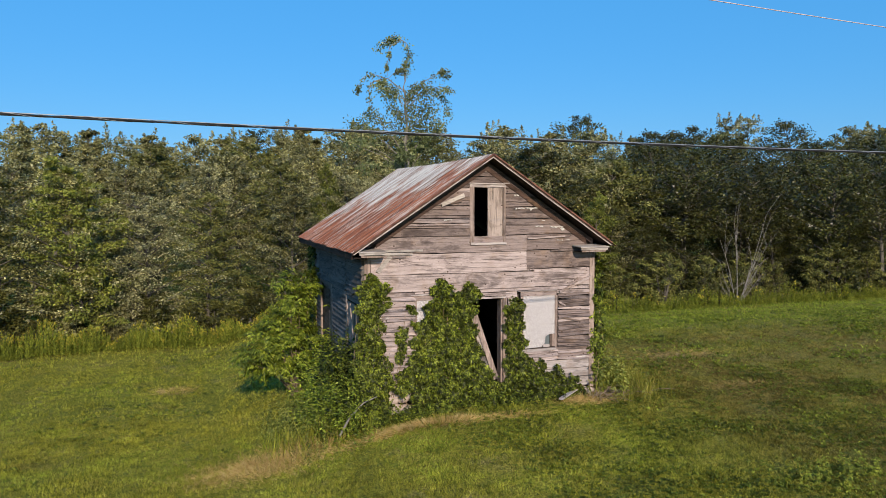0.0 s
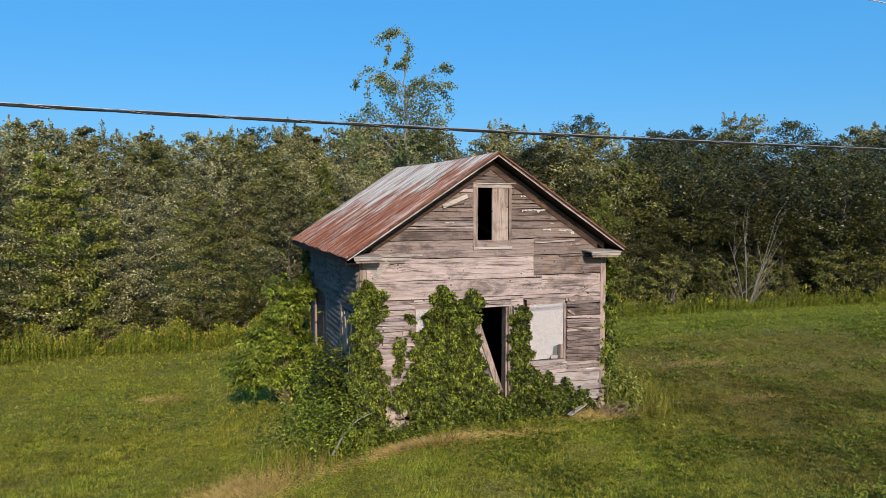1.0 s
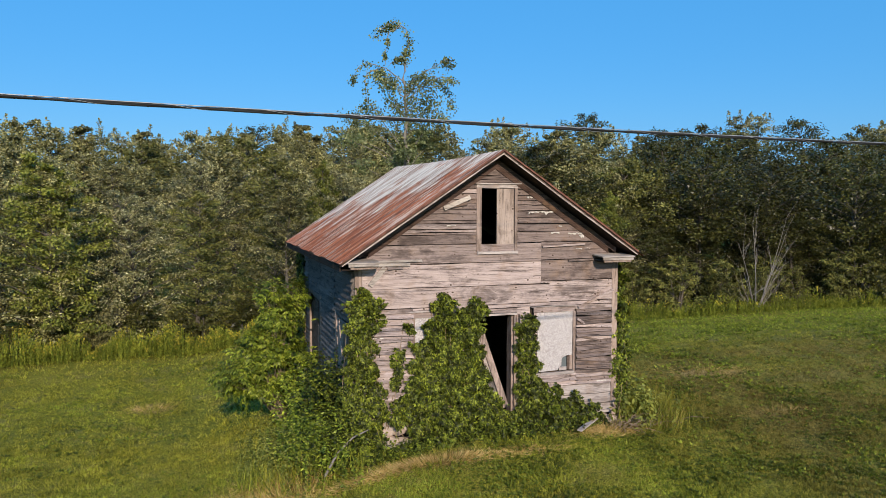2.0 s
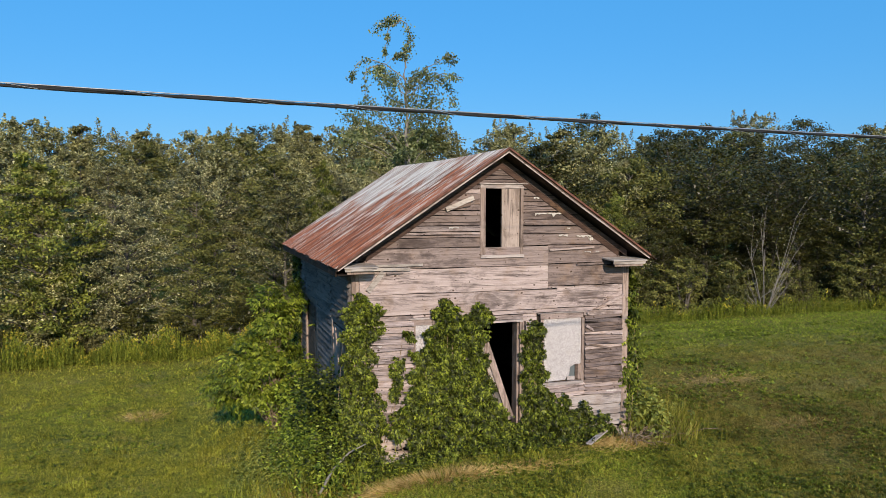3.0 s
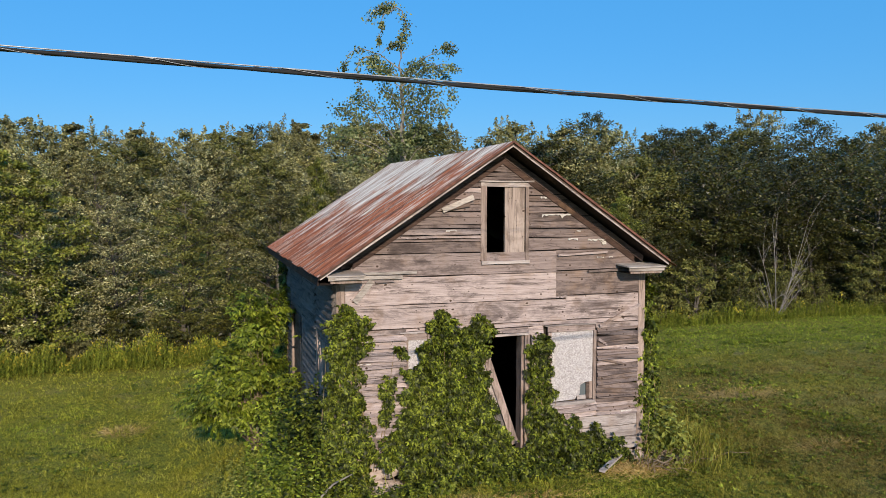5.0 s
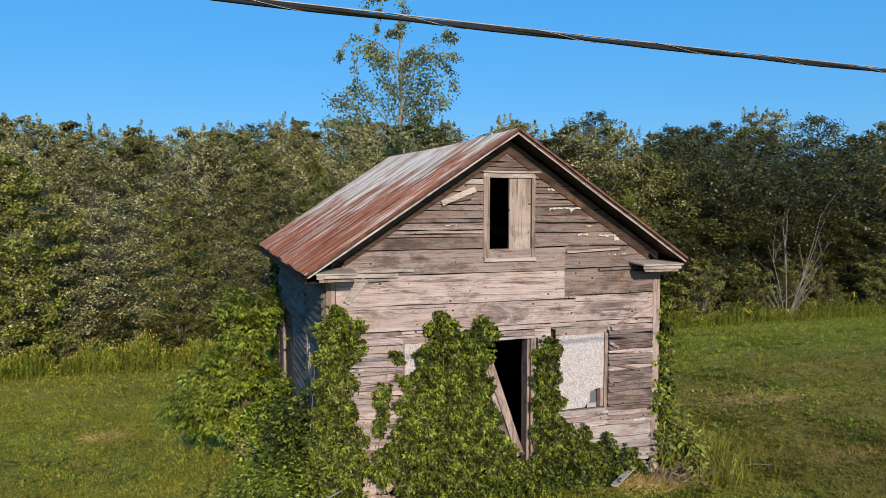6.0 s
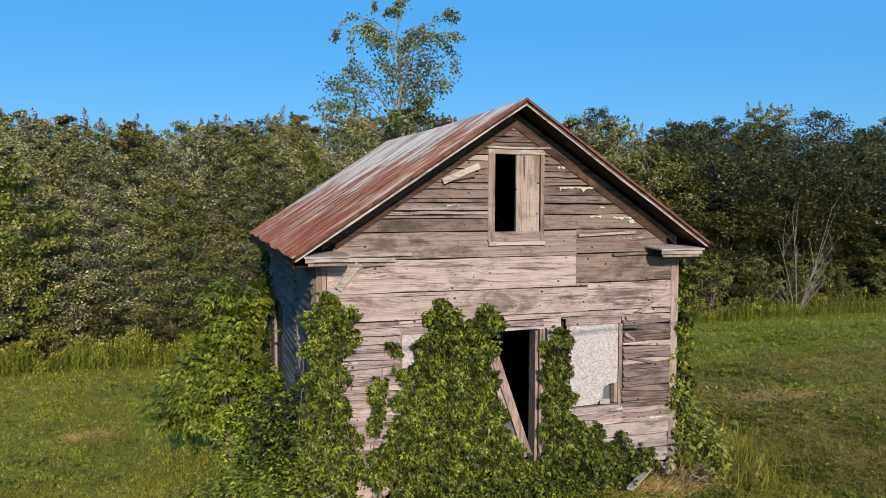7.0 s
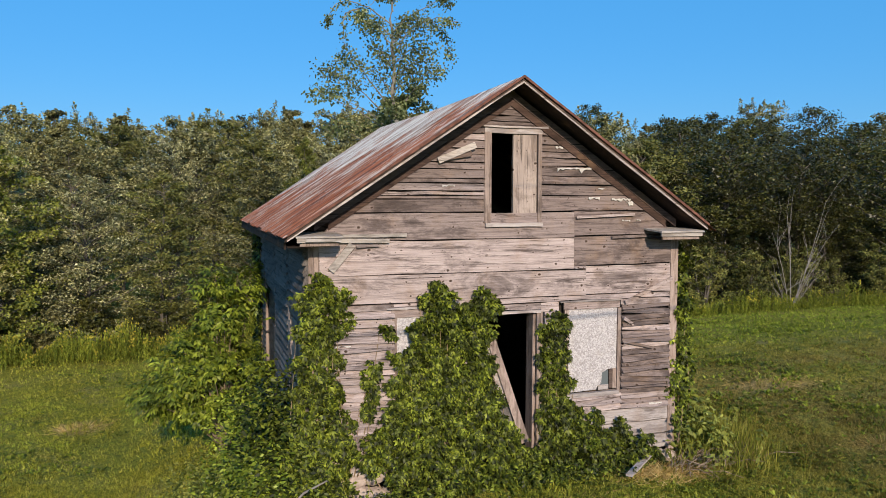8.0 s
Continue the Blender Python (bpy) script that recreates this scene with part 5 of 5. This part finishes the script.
creeper("green creeper hanging past the edge of the corner board", 56, [CORNER], 900, lambda x, z: 0.10 + 0 * x, (0, -1, 0), lambda u, d, w: (u, 0.06 - d, w), 30, (5.0, 5.2))
BACKV = [(4.95, 0.3), (5.15, 3.3), (5.5, 3.4), (6.05, 3.2), (6.05, 0.3)]
creeper("dark creeper at the back corner of the shed", 55, [BACKV], 520, lambda x, z: 0.12 + 0 * x, (-1, 0, 0), lambda u, d, w: (-d, u, w), 0, (4.5, 5.2))


# ---- weeds, grass and straw ----
def tufts(name, label, x, y, h, w, mat, seed, per=7, lean=0.55):
    """Grass in tufts whose blades fan out, cropped shorter to the east."""
    rng = np.random.default_rng(seed)
    h = h * (1 - 0.12 * np.clip((x - 2.5) / 3.0, 0, 1))
    n = len(x)
    c = np.repeat(np.stack([x, y, height(x, y) - 0.01], 1), per, 0) + rng.normal(0, 0.025, (n * per, 3)) * [1, 1, 0]
    a = unit(np.stack([rng.normal(0, lean, n * per), rng.normal(0, lean, n * per), np.ones(n * per)], 1))
    nr = unit(rng.normal(0, 1, c.shape) * [1, 1, 0.4] + [0, -0.4, 0.5])
    hh = np.repeat(h, per) * rng.uniform(0.6, 1.2, n * per)
    return tagged(part(name, darts(name, c, a, nr, hh, np.repeat(w, per)), mat), label, "grass", kind="stuff")


def scatter_blades(name, label, x, y, h, w, mat, seed, lean=0.5, category="grass", lift=0.0):
    rng = np.random.default_rng(seed)
    z = height(x, y) + lift
    c = np.stack([x, y, z - 0.01], 1)
    a = unit(np.stack([rng.normal(0, lean, len(x)), rng.normal(0, lean, len(x)), np.ones(len(x))], 1))
    n = unit(rng.normal(0, 1, c.shape) * [1, 1, 0.3])
    return tagged(part(name, blades(name, c, a, n, h, w, 0.3), mat), label, category, kind="stuff")


rg = np.random.default_rng(61)


def clear(x, y):
    """Outside the shed's footing."""
    return ~((x > -0.02) & (x < W + 0.02) & (y > -0.05) & (y < D))


def field(n, x0, x1, y0, y1, power=1.0):
    f = rg.random(n) ** power
    x, y = rg.uniform(x0, x1, n), y0 + (y1 - y0) * f
    ok = clear(x, y)
    return x[ok], y[ok]


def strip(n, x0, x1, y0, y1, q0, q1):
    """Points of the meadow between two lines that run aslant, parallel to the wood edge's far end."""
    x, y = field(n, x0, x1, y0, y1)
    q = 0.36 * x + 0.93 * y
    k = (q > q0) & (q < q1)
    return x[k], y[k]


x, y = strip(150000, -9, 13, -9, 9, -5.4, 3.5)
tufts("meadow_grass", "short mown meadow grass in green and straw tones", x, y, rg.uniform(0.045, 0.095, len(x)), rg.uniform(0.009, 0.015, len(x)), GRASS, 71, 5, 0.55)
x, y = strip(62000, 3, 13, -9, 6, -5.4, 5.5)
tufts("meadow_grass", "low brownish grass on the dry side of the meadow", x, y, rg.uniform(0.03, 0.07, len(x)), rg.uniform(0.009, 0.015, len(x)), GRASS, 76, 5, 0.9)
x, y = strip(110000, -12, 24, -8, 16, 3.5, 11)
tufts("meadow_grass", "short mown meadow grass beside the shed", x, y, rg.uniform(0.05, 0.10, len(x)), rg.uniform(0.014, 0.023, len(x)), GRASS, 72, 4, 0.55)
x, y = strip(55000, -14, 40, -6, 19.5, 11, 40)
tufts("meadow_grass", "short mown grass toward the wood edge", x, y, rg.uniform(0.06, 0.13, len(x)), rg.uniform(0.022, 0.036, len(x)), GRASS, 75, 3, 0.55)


def rosettes(name, label, x, y, r, mat, seed, leaves=8):
    rng = np.random.default_rng(seed)
    n = len(x)
    ang = rng.uniform(0, 2 * np.pi, (n, leaves))
    a = np.stack([np.cos(ang), np.sin(ang), rng.uniform(0.35, 1.7, ang.shape)], -1).reshape(-1, 3)
    c = np.repeat(np.stack([x, y, height(x, y) + 0.01 + 0.5 * r * rng.random(n)], 1), leaves, 0)
    nr = unit(np.array([0, 0, 1.0]) + rng.normal(0, 0.25, a.shape))
    ln = np.repeat(r, leaves) * rng.uniform(0.6, 1.2, n * leaves)
    return tagged(part(name, blades(name, c, a, nr, ln, ln * 0.42), mat), label, "weeds", kind="stuff")


def drift(x, y, s, cut):
    """Keeps points where weeds gather."""
    v = np.array([noise.noise(Vector((float(a) * s, float(b) * s, 3.1))) for a, b in zip(x, y)])
    return v > cut


x, y = strip(12000, 3.0, 26, -9, 16, -5.4, 18)
k = drift(x, y, 0.4, -0.12) & drift(x + 40, y, 1.7, -0.02) | drift(x, y, 0.8, 0.25)
x, y = x[k], y[k]
rosettes("broadleaf_weeds", "low broadleaf weeds spreading through the meadow", x, y, rg.uniform(0.035, 0.078, len(x)), WEED, 73, 6)


def weed_clumps(label, x, y, most, r0, r1, seed, gap=0.2):
    """Raised clumps of broadleaf weeds with grass between them."""
    rng = np.random.default_rng(seed)
    count = rng.integers(4, most, len(x))
    spread = np.repeat(rng.uniform(0.5, 1.3, len(x)) * gap * np.sqrt(count / most), count)
    px = np.repeat(x, count) + rng.normal(0, 1, count.sum()) * spread * 1.5
    py = np.repeat(y, count) + rng.normal(0, 1, count.sum()) * spread
    k = clear(px, py)
    rosettes("broadleaf_weeds", label, px[k], py[k], rng.uniform(r0, r1, k.sum()), WEED, seed + 1, 6)


x, y = strip(2600, 1.5, 12, -9, 6, -5.4, 5)
k = drift(x, y, 0.35, -0.18) & drift(x + 9, y, 1.1, -0.05)
weed_clumps("clumps of broadleaf weeds in the mown meadow", x[k], y[k], 26, 0.03, 0.065, 301, 0.28)
x, y = strip(700, 5.2, 28, -2, 14, 4, 18)
k = drift(x, y, 0.25, -0.05)
weed_clumps("clumps of broadleaf weeds toward the wood edge", x[k], y[k], 30, 0.05, 0.10, 303, 0.34)
x, y = field(260, -9, 0, -6, 16)
k = drift(x, y, 0.5, 0.05)
weed_clumps("scattered low broadleaf weeds in the grass", x[k], y[k], 10, 0.05, 0.10, 305)


def straw_patch(label, cx, cy, rx, ry, n, seed, lift=0.0):
    rng = np.random.default_rng(seed)
    x, y = cx + rng.normal(0, rx, n), cy + rng.normal(0, ry, n)
    k = clear(x, y)
    return scatter_blades("dry_straw", label, x[k], y[k], rng.uniform(0.06, 0.20, k.sum()), rng.uniform(0.004, 0.009, k.sum()), STRAW, seed, 2.2, lift=lift)


straw_patch("flattened dry straw beside the shed corner", -1.85, -0.3, 0.60, 0.45, 11000, 81)
straw_patch("line of dry cut straw along the shed front", 1.2, -0.98, 0.95, 0.10, 4200, 82)
straw_patch("dry straw heap at the shed corner", 4.55, -0.25, 0.35, 0.25, 2600, 83, 0.02)
straw_patch("pale dry tuft in the meadow", -3.6, 9.0, 0.4, 0.35, 520, 84)
straw_patch("pale dry tuft in the meadow", 8.4, -0.4, 0.45, 0.14, 350, 85)
straw_patch("pale dry tuft in the meadow", 9.5, 3.2, 0.7, 0.4, 400, 86)


def tall_weeds(label, cx, cy, rx, ry, n, h0, h1, mat, seed, wide=0.085, per=16):
    """Stalks with leaves up their length."""
    rng = np.random.default_rng(seed)
    x, y = cx + rng.normal(0, rx, n), cy + rng.normal(0, ry, n)
    k = clear(x, y)
    x, y = x[k], y[k]
    n = len(x)
    hh = rng.uniform(h0, h1, n)
    lean = rng.normal(0, 0.18, (n, 2))
    f = rng.uniform(0.1, 1.0, (n, per))
    z = height(x, y)
    c = np.stack([x[:, None] + lean[:, :1] * hh[:, None] * f, y[:, None] + lean[:, 1:] * hh[:, None] * f, z[:, None] + hh[:, None] * f], -1).reshape(-1, 3)
    ang = rng.uniform(0, 6.28, len(c))
    a = np.stack([np.cos(ang), np.sin(ang), rng.uniform(-0.9, 0.25, len(c))], 1)
    nr = unit(np.array([0, -0.6, 0.7]) + rng.normal(0, 0.3, a.shape))
    ln = wide * rng.uniform(0.6, 1.3, len(c))
    tagged(part("tall_weeds", blades("tall_weeds", c, a, nr, ln, ln * 0.45), mat), label, "weeds", kind="stuff")


tall_weeds("tangled green weeds at the shed corner", -0.55, 0.35, 0.28, 0.55, 520, 0.4, 1.1, LEAF_SHRUB, 91, 0.06, 18)
tall_weeds("tangled green weeds at the shed corner", -0.35, -0.25, 0.22, 0.15, 260, 0.35, 0.9, LEAF_VINE, 92, 0.06, 18)
tall_weeds("low green weeds along the shed side", -1.05, 1.3, 0.35, 0.9, 420, 0.2, 0.7, LEAF_LIME, 93, 0.05, 14)
tall_weeds("rank green weeds against the shed side", -0.32, 0.95, 0.13, 0.5, 300, 0.9, 1.75, LEAF_VINE, 102, 0.075, 22)
tall_weeds("dark green weeds along the shed side", -0.45, 2.1, 0.25, 0.8, 300, 0.5, 1.3, LEAF_SHRUB, 90, 0.07, 18)
tall_weeds("weeds along the shed front", 2.2, -0.45, 0.9, 0.08, 130, 0.12, 0.3, LEAF_VINE, 94, 0.055)
tall_weeds("low weeds over the footing stones", 0.6, -0.55, 0.22, 0.08, 90, 0.12, 0.32, LEAF_VINE, 101, 0.055)
tall_weeds("weeds beside the far shed corner", 5.5, 0.9, 0.3, 0.7, 260, 0.3, 0.9, LEAF_LIME, 95, 0.10)
tall_weeds("young goldenrod and weeds in the open meadow", 6.0, -5.5, 0.6, 0.2, 60, 0.15, 0.42, LEAF_GOLD, 87, 0.05, 20)
for cx, cy, rx, ry, n, hh, sd in ((-0.7, -0.2, 0.5, 0.35, 500, 0.65, 96), (5.65, 0.25, 0.30, 0.45, 2200, 0.75, 97), (-1.3, 0.3, 0.4, 0.4, 350, 0.5, 98), (6.0, -0.1, 0.3, 0.3, 250, 0.5, 99)):
    x, y = cx + rg.normal(0, rx, n), cy + rg.normal(0, ry, n)
    k = clear(x, y)
    scatter_blades("tall_grass", "tall seeding grass around the shed", x[k], y[k], rg.uniform(0.4, 1.0, k.sum()) * hh, 0.009, GRASS, sd, 0.34)


for cx, cy, rx, ry, n, hh, sd in ((5.75, -0.15, 0.18, 0.2, 420, 0.5, 88), (5.2, -0.3, 0.15, 0.12, 200, 0.3, 89), (-1.0, -0.35, 0.3, 0.2, 300, 0.35, 100)):
    x, y = cx + rg.normal(0, rx, n), cy + rg.normal(0, ry, n)
    k = clear(x, y)
    scatter_blades("dry_grass", "bleached dry grass stalks at the shed corner", x[k], y[k], rg.uniform(0.4, 1.0, k.sum()) * hh, 0.007, STRAW, sd, 0.5)


def goldenrod(label, x0, x1, yc, n, seed, mat=None, tall=1.0, bloom=0.2):
    rng = np.random.default_rng(seed)
    x = rng.uniform(x0, x1, n)
    y = yc(x) + rng.normal(0, 0.38, n)
    z = height(x, y)
    hh = rng.uniform(0.6, 1.45, n) * (0.85 + 0.25 * np.sin(x * 1.3) + 0.2 * np.sin(x * 3.7 + 1.0)) * tall
    per = 20
    f = rng.uniform(0.03, 0.95, (n, per))
    c = np.stack([np.repeat(x, per), np.repeat(y, per), np.repeat(z, per) + (hh[:, None] * f).ravel()], 1)
    ang = rng.uniform(0, 6.28, len(c))
    a = np.stack([np.cos(ang), np.sin(ang), rng.uniform(1.0, 3.6, len(c))], 1)
    ln = rng.uniform(0.05, 0.12, len(c))
    tagged(part("goldenrod", blades("goldenrod", c, a, unit(rng.normal(0, 1, a.shape) + [0, 0, 0.6]), ln, ln * 0.24), mat or LEAF_GOLD), label, "wildflowers", kind="stuff")
    keep = rng.random(n) < bloom
    per = 8
    m = keep.sum()
    c = np.repeat(np.stack([x[keep], y[keep], z[keep] + hh[keep] * 0.9], 1), per, 0) + rng.normal(0, 0.05, (m * per, 3)) * [1, 1, 1.4]
    a = unit(rng.normal(0, 0.7, c.shape) + [0, 0, 0.8])
    ln = rng.uniform(0.06, 0.13, len(c))
    tagged(part("goldenrod_blossom", blades("goldenrod_blossom", c, a, unit(rng.normal(0, 1, c.shape)), ln, ln * 0.4), PLUME), "yellow goldenrod plumes over the stalks", "wildflowers", kind="stuff")


goldenrod("goldenrod stand along the wood edge", -14, 4, lambda x: 17.6 + 0.08 * np.clip(x + 4, 0, 9) + 0.2 * np.sin(x * 0.8), 2900, 111, None, 0.8, 0.12)
goldenrod("goldenrod and tall grass along the far wood edge", 4, 42, lambda x: 15.9 + 0.3 * np.sin(x * 0.6), 2900, 112, LEAF_GOLD, 0.62, 0.04)


# ---- small things on the ground ----
tagged(part("plank", beam(bmesh.new(), (3.88, -0.62, 0.40), (4.48, -0.16, 0.44), 0.085, 0.03, (0, 0, 1)), WOOD_TRIM), "grey weathered plank lying in the straw", "plank")


def brush(x, y, seed):
    rng = np.random.default_rng(seed)
    bm = bmesh.new()
    for k in range(110):
        s = np.array([x + rng.normal(0, 0.30), y + rng.normal(0, 0.15), float(height(x, y)) + rng.uniform(0.02, 0.18)])
        d = np.array([rng.normal(0.5, 0.4), rng.normal(0, 0.35), rng.normal(0.05, 0.12)])
        e = s + d * rng.uniform(0.2, 0.7)
        e[2] = max(e[2], float(height(e[0], e[1])) + 0.01)
        tube(bm, [tuple(s), tuple((s + e) / 2 + [0, 0, 0.06]), tuple(e)], [0.008, 0.006, 0.003], 4)
    tagged(part("brush_pile", bm, TWIG), "pile of dry brown twigs at the shed corner", "twigs")


brush(5.15, -0.28, 121)


def bare_stem(pts, r, label):
    bm = bmesh.new()
    tube(bm, pts, [r * (1 - 0.6 * k / (len(pts) - 1)) for k in range(len(pts))], 6)
    tagged(part("dead_branch", bm, BARK_DEAD), label, "branch")


bare_stem([(-0.62, -0.62, 0.12), (-0.42, -0.60, 0.45), (-0.15, -0.52, 0.66), (0.12, -0.45, 0.74)], 0.022, "pale bent dead branch among the weeds")


# ---- overhead lines ----
def strand(name, mat, radius, phase, twist, parent, pitch=0.9, lift=0.0, x0=-46.0, x1=46.0, n=900):
    """One strand of the service cable, straight or wound round its middle."""
    bm = bmesh.new()
    pts = []
    for k in range(n + 1):
        x = x0 + (x1 - x0) * k / n
        z = 5.020 - 0.0059 * x + 0.0009 * x * x
        yy = -6.539 + 0.0745 * x
        a = phase + x * 2 * math.pi / pitch
        pts.append((x, yy + twist * math.cos(a), z + lift + twist * math.sin(a)))
    tube(bm, pts, [radius] * len(pts), 5)
    for f in bm.faces:
        f.smooth = True
    return part(name, bm, mat, parent)


cable = tagged(new("service_cable"), "black overhead cable lashed to a bare carrier strand", "cable")
strand("black_strand", CABLE_BLACK, 0.0085, 0.0, 0.0045, cable, 1.7, -0.002)
strand("black_strand", CABLE_BLACK, 0.0085, 3.1, 0.0045, cable, 1.7, -0.002)
strand("bare_strand", CABLE_BARE, 0.0034, 0.0, 0.0, cable, 1.0, 0.0125, n=200)
strand("lashing_wire", CABLE_BARE, 0.0013, 4.2, 0.0135, cable, 0.62, 0.0, -9.0, 9.0, 500)


def pole(x, y, top):
    root = tagged(new("utility_pole"), "wooden utility pole that carries the overhead lines", "pole")
    z = float(height(x, y))
    bm = bmesh.new()
    tube(bm, [(x, y, z - 0.5), (x, y, z + 3), (x, y, top)], [0.15, 0.135, 0.11], 12)
    part("post", bm, BARK, root)
    part("crossarm", box(bmesh.new(), x - 0.05, x + 0.05, y - 0.2, y + 1.5, top - 0.4, top - 0.28), BARK, root)


pole(-46.15, -9.98, 9.6)
pole(46.15, -3.10, 9.0)
bm = bmesh.new()
tube(bm, [(float(x), -6.545 + 0.06 * float(x), 6.787 - 0.0284 * float(x) + 0.0012 * float(x) ** 2) for x in np.linspace(-46, 46, 90)], [0.006] * 90, 5)
tagged(part("overhead_wire", bm, CABLE_THIN), "thin pale overhead wire", "wire")


# ---- the far hill ----
def far_hill():
    xs = np.linspace(-420, 620, 131)
    rng = np.random.default_rng(9)
    top = 19 + 4 * np.sin(xs * 0.011) + 2 * np.sin(xs * 0.05) + rng.normal(0, 0.9, len(xs))
    bm = bmesh.new()
    rows = [[bm.verts.new((float(x), 250 + d, float(z))) for x, z in zip(xs, t)] for d, t in ((0, 0 * xs - 4), (4, top * 0.8), (25, top), (80, 0 * xs - 4))]
    for u, v in zip(rows, rows[1:]):
        for k in range(len(xs) - 1):
            bm.faces.new((u[k], u[k + 1], v[k + 1], v[k]))
    tagged(part("backdrop", bm, plain("far_wooded_hill", (0.045, 0.065, 0.035), 0.95, vary=0.6, scale=0.5)), "dark wooded hill in the distance", "hill", kind="structure")


far_hill()
